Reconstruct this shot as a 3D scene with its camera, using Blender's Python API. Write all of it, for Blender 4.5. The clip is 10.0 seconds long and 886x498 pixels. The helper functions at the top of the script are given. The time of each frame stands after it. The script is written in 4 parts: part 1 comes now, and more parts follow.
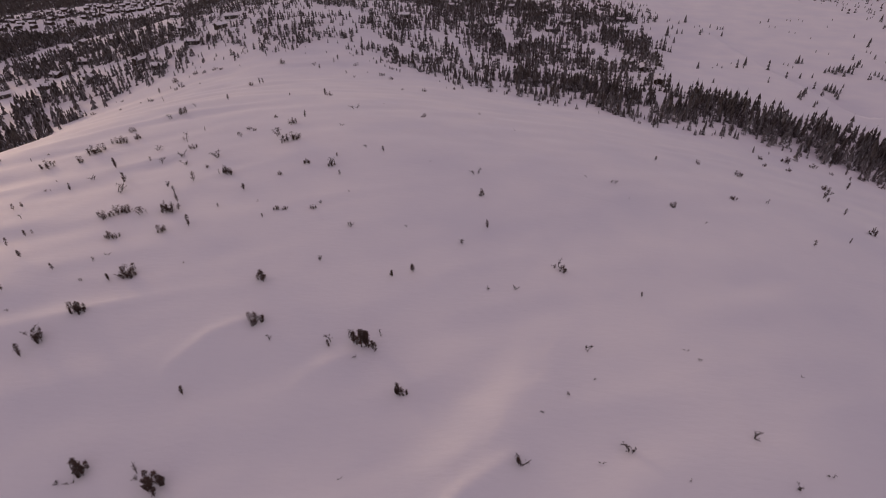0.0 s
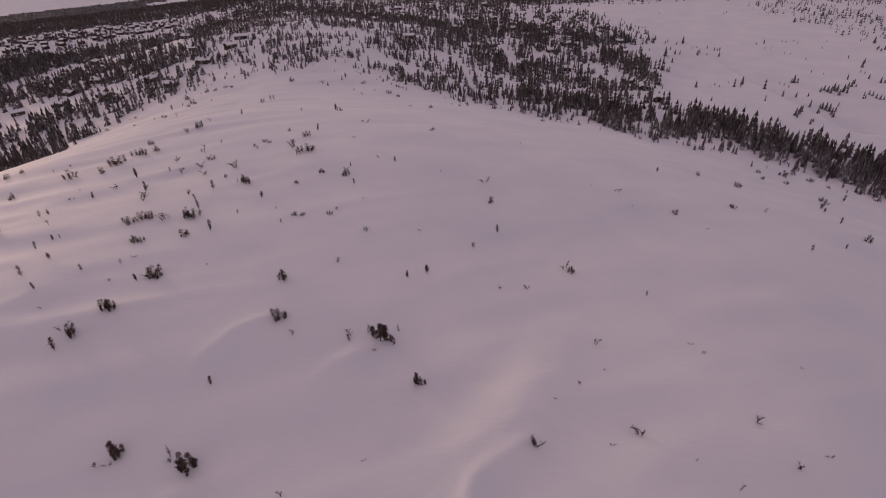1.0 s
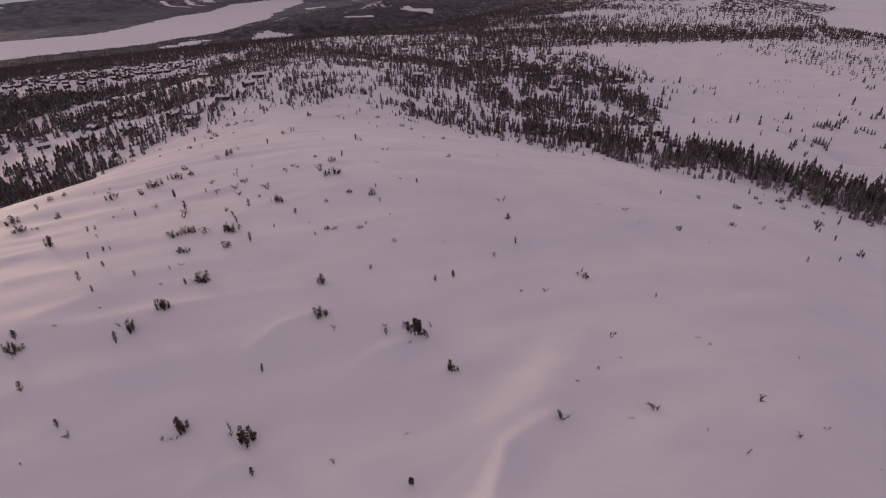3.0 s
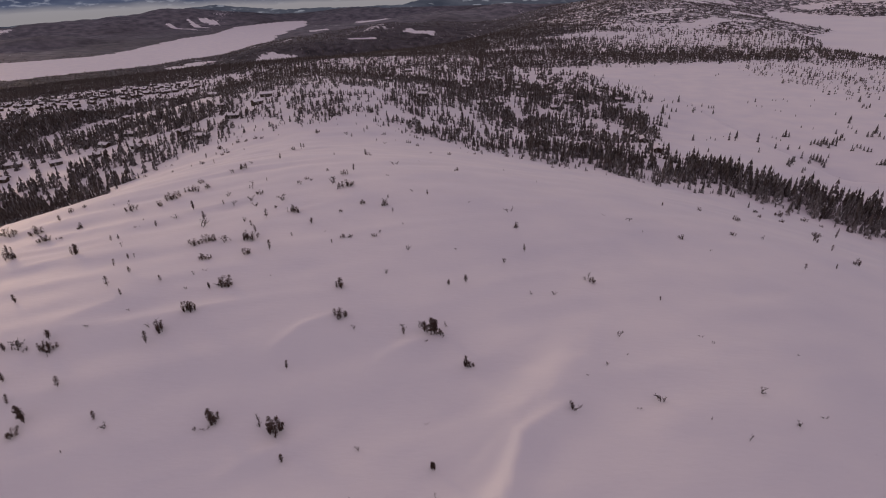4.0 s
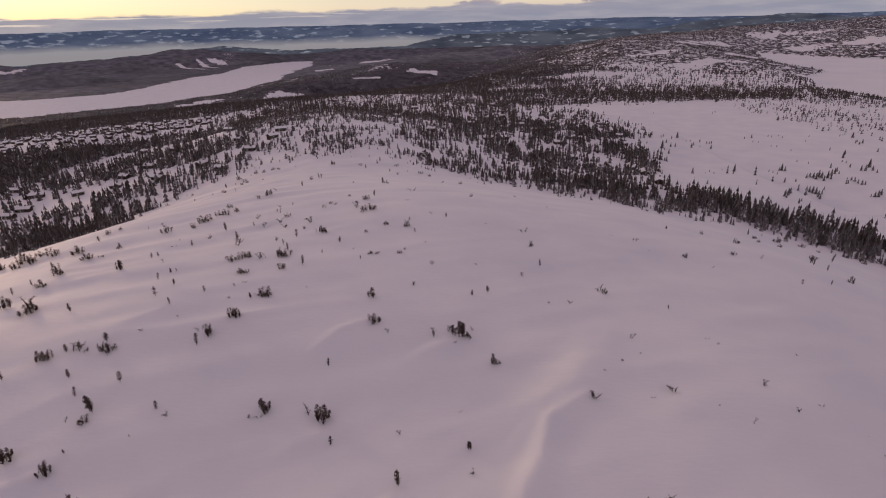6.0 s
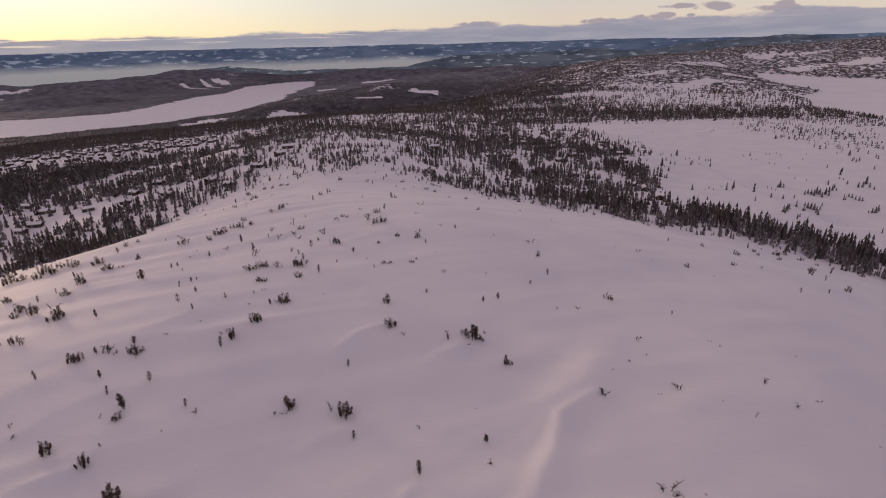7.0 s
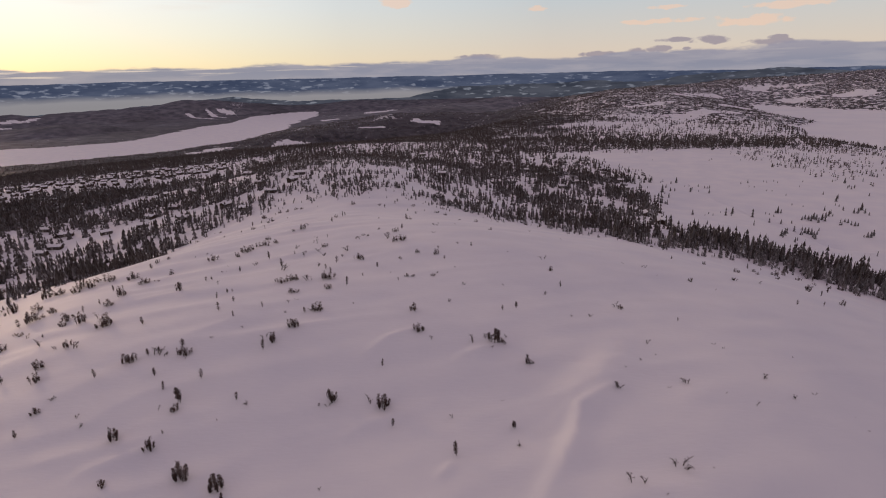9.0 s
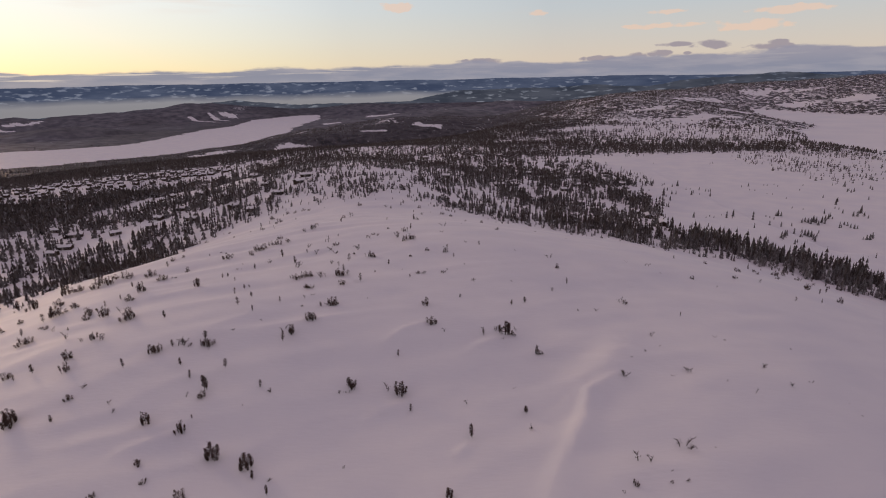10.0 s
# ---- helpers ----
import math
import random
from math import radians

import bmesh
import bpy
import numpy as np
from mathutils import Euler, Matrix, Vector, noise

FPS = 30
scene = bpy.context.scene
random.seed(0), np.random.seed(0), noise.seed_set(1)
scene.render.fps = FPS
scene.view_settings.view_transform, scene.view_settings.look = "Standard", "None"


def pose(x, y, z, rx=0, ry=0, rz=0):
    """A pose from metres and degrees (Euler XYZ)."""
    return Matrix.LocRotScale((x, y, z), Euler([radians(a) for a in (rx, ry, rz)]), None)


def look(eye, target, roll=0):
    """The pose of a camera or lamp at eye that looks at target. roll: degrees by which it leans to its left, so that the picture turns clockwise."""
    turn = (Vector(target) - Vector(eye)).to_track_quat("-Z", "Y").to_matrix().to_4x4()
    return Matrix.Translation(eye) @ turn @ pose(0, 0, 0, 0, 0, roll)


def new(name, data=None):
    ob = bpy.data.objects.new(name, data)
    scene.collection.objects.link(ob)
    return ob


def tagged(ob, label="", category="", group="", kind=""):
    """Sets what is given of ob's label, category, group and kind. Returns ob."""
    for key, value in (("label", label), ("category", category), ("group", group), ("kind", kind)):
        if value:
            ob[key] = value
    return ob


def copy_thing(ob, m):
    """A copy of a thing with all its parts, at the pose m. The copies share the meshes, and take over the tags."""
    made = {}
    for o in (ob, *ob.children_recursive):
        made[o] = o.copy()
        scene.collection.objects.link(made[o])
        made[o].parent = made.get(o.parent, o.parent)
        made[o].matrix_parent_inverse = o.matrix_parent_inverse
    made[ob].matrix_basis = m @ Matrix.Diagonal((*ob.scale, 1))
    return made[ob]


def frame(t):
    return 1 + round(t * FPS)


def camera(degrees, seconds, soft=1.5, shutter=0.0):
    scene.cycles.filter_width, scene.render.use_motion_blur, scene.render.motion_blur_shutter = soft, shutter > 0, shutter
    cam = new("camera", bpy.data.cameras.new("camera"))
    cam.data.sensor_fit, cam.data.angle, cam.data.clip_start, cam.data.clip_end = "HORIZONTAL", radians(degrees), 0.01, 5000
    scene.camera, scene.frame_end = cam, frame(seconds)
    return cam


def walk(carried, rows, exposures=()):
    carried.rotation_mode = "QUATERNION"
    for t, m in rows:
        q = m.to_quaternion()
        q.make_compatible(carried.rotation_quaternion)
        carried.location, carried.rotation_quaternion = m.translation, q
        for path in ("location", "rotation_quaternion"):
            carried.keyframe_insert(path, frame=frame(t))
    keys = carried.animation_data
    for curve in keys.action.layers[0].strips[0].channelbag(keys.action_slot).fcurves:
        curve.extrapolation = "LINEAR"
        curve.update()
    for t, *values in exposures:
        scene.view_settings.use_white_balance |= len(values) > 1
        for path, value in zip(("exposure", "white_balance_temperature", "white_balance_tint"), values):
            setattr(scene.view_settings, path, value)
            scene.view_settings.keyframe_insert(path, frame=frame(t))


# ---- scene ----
cam = camera(77.90, 10.0, 1.05)
PATH = [
    (0, (25.74, 54.17, 57.13), (25.77, 137.02, 1.13), -1.71),
    (0.5, (24.64, 51.71, 57.04), (24.68, 135.48, 2.43), -1.66),
    (1, (23.38, 48.89, 56.95), (23.44, 133.68, 3.94), -1.65),
    (1.5, (22.27, 46.39, 56.91), (22.33, 132.01, 5.25), -1.61),
    (2, (21.01, 43.56, 56.88), (21.06, 130.11, 6.79), -1.61),
    (2.5, (19.85, 41.10, 56.79), (19.91, 128.47, 8.15), -1.59),
    (4, (16.05, 32.85, 56.64), (16.08, 122.65, 12.65), -1.56),
    (4.5, (14.90, 30.49, 56.62), (14.91, 120.92, 13.94), -1.54),
    (5, (13.52, 27.55, 56.60), (13.57, 118.73, 15.54), -1.51),
    (5.5, (12.28, 24.99, 56.51), (12.32, 116.81, 16.91), -1.45),
    (7, (8.20, 16.53, 56.41), (8.24, 110.22, 21.44), -1.40),
    (7.5, (6.92, 13.97, 56.35), (6.96, 108.17, 22.79), -1.37),
    (8, (5.45, 11.02, 56.39), (5.52, 105.75, 24.37), -1.34),
    (8.5, (4.18, 8.46, 56.38), (4.29, 103.54, 25.40), -1.30),
    (9, (2.74, 5.51, 56.39), (2.85, 100.88, 26.32), -1.26),
    (9.5, (1.47, 2.94, 56.38), (1.49, 98.41, 26.62), -1.21),
    (10, (0.00, -0.00, 56.40), (0.00, 95.57, 26.96), -1.14),
]
walk(cam, [(t, look(eye, target, roll)) for t, eye, target, roll in PATH], ((0, 0, 6500, 12), (4, 0.02, 6500, 10.6), (6, 0.06, 6500, 9.9), (8, 0.03, 6500, 9.0), (9.2, -0.03, 6440, 8.2), (10, -0.06, 6400, 7.8)))

# ---------------------------------------------------------------- light
SKY_TOP = (0.305, 0.21, 0.27)     # lilac cloud overhead
PUFFS = [(15.8, 0.0294, 0.038, 0.0050), (18.8, 0.0312, 0.017, 0.0068), (20.8, 0.0343, 0.020, 0.0058), (22.2, 0.0478, 0.031, 0.0043), (25.0, 0.0457, 0.031, 0.0070), (29.9, 0.0394, 0.039, 0.0053), (30.2, 0.0446, 0.016, 0.0044), (33.7, 0.0332, 0.008, 0.0025), (23.2, 0.0337, 0.009, 0.0028), (4.2, 0.0302, 0.043, 0.0051), (26.0, 0.0269, 0.024, 0.0037)]
STREAKS = [(20.8, 0.0755, 0.059, 0.0048), (28.1, 0.0709, 0.052, 0.0081), (30.8, 0.0896, 0.052, 0.0061), (21.2, 0.0963, 0.029, 0.0038), (-4.0, 0.1171, 0.030, 0.0080), (9.5, 0.1035, 0.020, 0.0051)]
SUN_AZ, SUN_EL = -46.0, 3.0      # degrees from +y to the right, and above the horizon
world = bpy.data.worlds.new("dusk_sky")
scene.world = world
world.use_nodes = True
wn, wl = world.node_tree.nodes, world.node_tree.links
wn.clear()
sky = wn.new("ShaderNodeTexSky")
sky.sky_type = "NISHITA"
sky.sun_disc = False
sky.sun_elevation = radians(SUN_EL)
sky.sun_rotation = radians(SUN_AZ)
sky.altitude = 900
sky.air_density, sky.dust_density, sky.ozone_density = 1.0, 1.6, 1.5


def sky_ramp(fac, stops):
    r = wn.new("ShaderNodeValToRGB")
    while len(r.color_ramp.elements) < len(stops):
        r.color_ramp.elements.new(0.5)
    for el, (p, c) in zip(r.color_ramp.elements, stops):
        el.position, el.color = p, (*c, 1) if not isinstance(c, (int, float)) else (c, c, c, 1)
    wl.new(fac, r.inputs["Fac"])
    return r.outputs["Color"]


def sky_mix(fac, one, two):
    m = wn.new("ShaderNodeMix")
    m.data_type = "RGBA"
    for socket, value in ((m.inputs["Factor"], fac), (m.inputs[6], one), (m.inputs[7], two)):
        if isinstance(value, (int, float)):
            socket.default_value = value
        elif isinstance(value, tuple):
            socket.default_value = (*value, 1)
        else:
            wl.new(value, socket)
    return m.outputs[2]


def sky_noise(vector, scale, detail, stretch):
    mp = wn.new("ShaderNodeMapping")
    mp.inputs["Scale"].default_value = stretch
    wl.new(vector, mp.inputs["Vector"])
    t = wn.new("ShaderNodeTexNoise")
    t.inputs["Scale"].default_value, t.inputs["Detail"].default_value = scale, detail
    wl.new(mp.outputs[0], t.inputs["Vector"])
    return t.outputs["Fac"]


def sky_math(op, one, two):
    m = wn.new("ShaderNodeMath")
    m.operation = op
    for socket, value in zip(m.inputs, (one, two)):
        if isinstance(value, (int, float)):
            socket.default_value = value
        else:
            wl.new(value, socket)
    return m.outputs[0]


where = wn.new("ShaderNodeTexCoord").outputs["Generated"]
parts = wn.new("ShaderNodeSeparateXYZ")
wl.new(where, parts.inputs[0])
up = parts.outputs["Z"]
toward = wn.new("ShaderNodeVectorMath")
toward.operation = "DOT_PRODUCT"
wl.new(where, toward.inputs[0])
toward.inputs[1].default_value = (math.sin(radians(SUN_AZ)), math.cos(radians(SUN_AZ)), 0.04)
# clear dusk sky from the horizon up, under a thin lilac veil overhead
clear = sky_ramp(up, [(0.0, (0.72, 0.56, 0.46)), (0.03, (0.69, 0.575, 0.48)), (0.07, (0.62, 0.575, 0.54)), (0.11, (0.55, 0.57, 0.595)), (0.16, (0.51, 0.55, 0.61)), (0.34, (0.40, 0.33, 0.37)), (1.0, SKY_TOP)])
glow = sky_ramp(toward.outputs["Value"], [(0.55, 0.0), (0.8, 0.3), (0.97, 0.92), (1.0, 1.0)])
low = sky_ramp(up, [(0.0, (1.0, 0.75, 0.40)), (0.03, (0.98, 0.86, 0.56)), (0.07, (0.96, 0.92, 0.77)), (0.11, (0.95, 0.94, 0.89)), (0.16, (0.92, 0.93, 0.95)), (0.32, (0.53, 0.48, 0.51)), (1.0, SKY_TOP)])
day = sky_mix(glow, clear, low)
air = wn.new("ShaderNodeMix")
air.data_type, air.blend_type = "RGBA", "ADD"
air.inputs["Factor"].default_value = 0.012
wl.new(day, air.inputs[6])
wl.new(sky.outputs[0], air.inputs[7])
# high pink streaks, then the grey bank over the far ridge
streak = sky_ramp(sky_noise(where, 5.0, 6, (1.0, 1.0, 9.0)), [(0.56, 0.0), (0.7, 0.55)])
high = sky_ramp(up, [(0.10, 0.0), (0.15, 1.0), (0.24, 0.7), (0.4, 0.2)])
veil = sky_mix(sky_math("MULTIPLY", streak, high), air.outputs[2], (0.86, 0.56, 0.42))
edge = sky_math("ADD", up, sky_math("MULTIPLY", sky_math("SUBTRACT", sky_noise(where, 8.0, 9, (1.0, 1.0, 5.0)), 0.5), 0.030))
edge = sky_math("ADD", edge, sky_math("MULTIPLY", sky_math("SUBTRACT", sky_noise(where, 34.0, 6, (1.0, 1.0, 3.0)), 0.5), 0.007))
edge = sky_math("SUBTRACT", edge, sky_math("MULTIPLY", sky_math("ADD", parts.outputs["X"], 0.6), 0.013))
bank = sky_ramp(edge, [(0.0178, 1.0), (0.0196, 0.0)])
# thin bright slits under the top of the bank, most of them toward the glow
slit = sky_ramp(sky_noise(where, 9.0, 6, (1.0, 1.0, 30.0)), [(0.56, 0.0), (0.62, 1.0)])
slit = sky_math("MULTIPLY", slit, sky_ramp(edge, [(0.008, 0.0), (0.012, 0.75), (0.0165, 0.75), (0.019, 0.0)]))
slit = sky_math("MULTIPLY", slit, sky_ramp(toward.outputs["Value"], [(0.6, 0.12), (0.95, 0.9)]))
grey = sky_ramp(up, [(-0.01, (0.27, 0.28, 0.36)), (0.012, (0.235, 0.25, 0.34)), (0.034, (0.32, 0.30, 0.37))])
grey = sky_mix(sky_ramp(sky_noise(where, 14.0, 8, (1.0, 1.0, 7.0)), [(0.45, 0.0), (0.68, 0.55)]), grey, (0.40, 0.37, 0.42))
grey = sky_mix(slit, grey, (0.86, 0.72, 0.60))
# small flat clouds over the bank, and lit streaks above them: azimuth, height, half width, half height


def puffs(rows, rough):
    total = None
    shake = sky_math("MULTIPLY", sky_math("SUBTRACT", sky_noise(where, 48.0, 7, (1.0, 1.0, 1.8)), 0.5), rough)
    for az, z, wide, tall in rows:
        side = wn.new("ShaderNodeVectorMath")
        side.operation = "DOT_PRODUCT"
        wl.new(where, side.inputs[0])
        side.inputs[1].default_value = (math.cos(radians(az)) / wide, -math.sin(radians(az)) / wide, 0)
        rise = sky_math("DIVIDE", sky_math("SUBTRACT", up, z), tall)
        u2 = sky_math("MULTIPLY", side.outputs["Value"], side.outputs["Value"])
        mask = sky_math("SUBTRACT", 1.0, sky_math("ADD", u2, sky_math("MULTIPLY", rise, rise)))
        total = mask if total is None else sky_math("MAXIMUM", total, mask)
    front = sky_math("GREATER_THAN", parts.outputs["Y"], 0.3)
    return sky_math("MULTIPLY", sky_ramp(sky_math("ADD", total, shake), [(0.0, 0.0), (0.55, 1.0)]), front)


small = puffs(PUFFS, 3.2)
lit = puffs(STREAKS, 4.0)
veil = sky_mix(sky_math("MULTIPLY", lit, 0.62), veil, (0.88, 0.60, 0.45))
veil = sky_mix(sky_math("MULTIPLY", small, 0.85), veil, (0.33, 0.28, 0.33))
bg = wn.new("ShaderNodeBackground")
bg.inputs["Strength"].default_value = 1.0
wl.new(sky_mix(sky_math("MULTIPLY", bank, 0.93), veil, grey), bg.inputs["Color"])
wo = wn.new("ShaderNodeOutputWorld")
wl.new(bg.outputs[0], wo.inputs["Surface"])

sun_data = bpy.data.lights.new("sun", "SUN")
sun_data.energy, sun_data.angle, sun_data.color = 1.1, radians(12), (1.0, 0.66, 0.42)
sun = new("sun", sun_data)
a, e = radians(SUN_AZ), radians(5.2)
sun.matrix_world = look((math.sin(a) * math.cos(e) * 900, math.cos(a) * math.cos(e) * 900, math.sin(e) * 900), (0, 0, 0))

# ---------------------------------------------------------------- materials


def material(name, color, rough=0.8, second=None, scale=3.0, bump=0.0, bump_scale=20.0, metal=0.0, cover=None, islands=0.0):
    """A rough surface with two colours mixed by noise, relief, and, where cover is given, snow lying on what faces up."""
    m = bpy.data.materials.new(name)
    m.use_nodes = True
    n, l = m.node_tree.nodes, m.node_tree.links
    b = n["Principled BSDF"]
    b.inputs["Roughness"].default_value, b.inputs["Metallic"].default_value = rough, metal
    b.inputs["Specular IOR Level"].default_value = 0.25
    geo = n.new("ShaderNodeNewGeometry")
    tex = n.new("ShaderNodeTexNoise")
    tex.inputs["Scale"].default_value, tex.inputs["Detail"].default_value = scale, 5
    l.new(geo.outputs["Position"], tex.inputs["Vector"])
    ramp = n.new("ShaderNodeValToRGB")
    ramp.color_ramp.elements[0].position, ramp.color_ramp.elements[1].position = 0.35, 0.65
    ramp.color_ramp.elements[0].color = (*color, 1)
    ramp.color_ramp.elements[1].color = (*(second or color), 1)
    grain = tex.outputs["Fac"]
    if islands:
        # every bough its own shade
        vary = n.new("ShaderNodeMath")
        vary.operation = "MULTIPLY_ADD"
        vary.inputs[1].default_value = islands
        l.new(geo.outputs["Random Per Island"], vary.inputs[0])
        less = n.new("ShaderNodeMath")
        less.operation = "SUBTRACT"
        l.new(grain, less.inputs[0])
        less.inputs[1].default_value = islands / 2
        l.new(less.outputs[0], vary.inputs[2])
        grain = vary.outputs[0]
    l.new(grain, ramp.inputs["Fac"])
    out = ramp.outputs["Color"]
    if cover is not None:
        xyz = n.new("ShaderNodeSeparateXYZ")
        l.new(geo.outputs["Normal"], xyz.inputs[0])
        add = n.new("ShaderNodeMath")
        add.operation = "MULTIPLY_ADD"
        l.new(grain, add.inputs[0])
        add.inputs[1].default_value = 0.9
        l.new(xyz.outputs["Z"], add.inputs[2])
        step = n.new("ShaderNodeMapRange")
        step.inputs["From Min"].default_value, step.inputs["From Max"].default_value = cover + 0.38, cover + 0.55
        l.new(add.outputs[0], step.inputs["Value"])
        mix = n.new("ShaderNodeMix")
        mix.data_type = "RGBA"
        l.new(step.outputs[0], mix.inputs["Factor"])
        l.new(out, mix.inputs[6])
        mix.inputs[7].default_value = (0.72, 0.72, 0.76, 1)
        out = mix.outputs[2]
    l.new(out, b.inputs["Base Color"])
    if bump:
        fine = n.new("ShaderNodeTexNoise")
        fine.inputs["Scale"].default_value, fine.inputs["Detail"].default_value = bump_scale, 4
        l.new(geo.outputs["Position"], fine.inputs["Vector"])
        bp = n.new("ShaderNodeBump")
        bp.inputs["Strength"].default_value, bp.inputs["Distance"].default_value = bump, 0.3
        l.new(fine.outputs["Fac"], bp.inputs["Height"])
        l.new(bp.outputs[0], b.inputs["Normal"])
    return m


def ground_material():
    """Wind-packed snow, and, by the attribute "woods", the brown and grey of far closed forest."""
    m = bpy.data.materials.new("snowy_ground")
    m.use_nodes = True
    n, l = m.node_tree.nodes, m.node_tree.links
    b = n["Principled BSDF"]
    b.inputs["Roughness"].default_value = 0.65
    b.inputs["Specular IOR Level"].default_value = 0.06
    geo = n.new("ShaderNodeNewGeometry")

    def noise_at(scale, detail, stretch=(1, 1, 1)):
        mp = n.new("ShaderNodeMapping")
        mp.inputs["Scale"].default_value = stretch
        mp.inputs["Rotation"].default_value = (0, 0, radians(25))
        l.new(geo.outputs["Position"], mp.inputs["Vector"])
        t = n.new("ShaderNodeTexNoise")
        t.inputs["Scale"].default_value, t.inputs["Detail"].default_value = scale, detail
        l.new(mp.outputs[0], t.inputs["Vector"])
        return t.outputs["Fac"]

    def ramp(fac, p0, c0, p1, c1):
        r = n.new("ShaderNodeValToRGB")
        r.color_ramp.elements[0].position, r.color_ramp.elements[1].position = p0, p1
        r.color_ramp.elements[0].color, r.color_ramp.elements[1].color = (*c0, 1), (*c1, 1)
        l.new(fac, r.inputs["Fac"])
        return r.outputs["Color"]

    snow = ramp(noise_at(0.05, 6), 0.3, (0.74, 0.74, 0.78), 0.7, (0.82, 0.81, 0.82))
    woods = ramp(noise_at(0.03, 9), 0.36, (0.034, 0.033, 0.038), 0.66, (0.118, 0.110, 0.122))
    # far woods, with the blue-grey of haze painted into the base colour
    hazed_woods = ramp(noise_at(0.02, 8), 0.36, (0.085, 0.087, 0.106), 0.66, (0.20, 0.198, 0.222))
    haze_att = n.new("ShaderNodeAttribute")
    haze_att.attribute_name = "haze"
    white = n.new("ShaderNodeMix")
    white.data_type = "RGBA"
    l.new(haze_att.outputs["Fac"], white.inputs["Factor"])
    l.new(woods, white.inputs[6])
    l.new(hazed_woods, white.inputs[7])
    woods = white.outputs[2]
    att = n.new("ShaderNodeAttribute")
    att.attribute_name = "woods"
    gap = n.new("ShaderNodeMath")
    gap.operation = "ADD"
    l.new(att.outputs["Fac"], gap.inputs[0])
    speckle = n.new("ShaderNodeMath")
    speckle.operation = "MULTIPLY_ADD"
    l.new(noise_at(0.07, 9), speckle.inputs[0])
    speckle.inputs[1].default_value, speckle.inputs[2].default_value = 1.7, -0.42
    l.new(speckle.outputs[0], gap.inputs[1])
    edge = n.new("ShaderNodeMapRange")
    edge.inputs["From Min"].default_value, edge.inputs["From Max"].default_value = 0.9, 1.0
    l.new(gap.outputs[0], edge.inputs["Value"])
    mix = n.new("ShaderNodeMix")
    mix.data_type = "RGBA"
    l.new(edge.outputs[0], mix.inputs["Factor"])
    l.new(snow, mix.inputs[6])
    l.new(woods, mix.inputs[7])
    l.new(mix.outputs[2], b.inputs["Base Color"])
    bp = n.new("ShaderNodeBump")
    bp.inputs["Strength"].default_value, bp.inputs["Distance"].default_value = 0.16, 0.25
    l.new(noise_at(0.5, 6, (1, 2.6, 1)), bp.inputs["Height"])
    l.new(bp.outputs[0], b.inputs["Normal"])
    return m


GROUND = ground_material()
ICE = material("snow_on_ice", (0.76, 0.76, 0.79), 0.6, (0.82, 0.81, 0.82), 0.01)
NEEDLES = material("spruce_needles", (0.048, 0.040, 0.036), 0.85, (0.132, 0.113, 0.104), 1.6, cover=0.92, islands=0.5)
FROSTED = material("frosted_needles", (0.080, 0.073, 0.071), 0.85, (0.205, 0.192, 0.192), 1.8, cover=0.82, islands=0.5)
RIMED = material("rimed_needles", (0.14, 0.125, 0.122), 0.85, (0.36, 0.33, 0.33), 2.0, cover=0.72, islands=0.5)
BARK = material("spruce_bark", (0.05, 0.035, 0.028), 0.9, (0.11, 0.085, 0.07), 8.0)

# ---------------------------------------------------------------- terrain


def lattice(i, j, seed):
    v = (i.astype(np.int64) * 374761393 + j.astype(np.int64) * 668265263 + seed * 974711) & 0x7FFFFFFF
    v = ((v ^ (v >> 13)) * 1274126177) & 0x7FFFFFFF
    return ((v ^ (v >> 16)) & 0xFFFF) / 65535.0


def value_noise(x, y, seed=0):
    i, j = np.floor(x), np.floor(y)
    u, v = x - i, y - j
    u, v = u * u * (3 - 2 * u), v * v * (3 - 2 * v)
    top = lattice(i, j, seed) * (1 - u) + lattice(i + 1, j, seed) * u
    low = lattice(i, j + 1, seed) * (1 - u) + lattice(i + 1, j + 1, seed) * u
    return (top * (1 - v) + low * v) * 2 - 1


def fbm(x, y, size, octaves=4, seed=0):
    total, gain = 0.0, 1.0
    for k in range(octaves):
        total = total + gain * value_noise(x / size, y / size, seed + k)
        size, gain = size / 2.1, gain / 2
    return total


def ease(v):
    v = np.clip(v, 0, 1)
    return v * v * (3 - 2 * v)


# bumps of the hill, the wooded knoll behind it and their flanks: x, y, width, height
HILLS = [
    (0, 60, 130, 21.7),
    (-60, 140, 70, 11.5),
    (70, 100, 70, 5.7),
    (-50, 235, 80, 24.5),
    (45, 215, 70, 14.4),
    (120, 150, 60, 14.3),
    (-130, 190, 60, 9.4),
    (0, 320, 90, 0.4),
    (-90, 480, 110, 33.6),
    (60, 480, 110, -1.8),
    (-220, 380, 100, -1.4),
    (150, 330, 80, 14.5),
    (-30, 640, 140, 11.6),
    (-320, 500, 160, 0.5),
    (-170, 60, 110, 7.3),
    (0, -90, 140, 40.8),
    (150, 30, 100, 6.0),
    (-40, 385, 70, 12.6),
]
SWELLS = [
    -0.89, -1.34, -1.77, -0.88, 1.60, 1.04,
    -0.01, -1.00, -1.23, -1.53, 0.69, 0.83,
    0.62, 0.35, 0.45, 0.07, -0.77, -0.40,
    -1.57, -1.78, -1.87, -0.19, -0.90, -0.79,
    -2.87, -2.02, -0.22, 1.17, 0.19, 0.23,
]

HILLS.append((-188, 208, 24, 5.5))
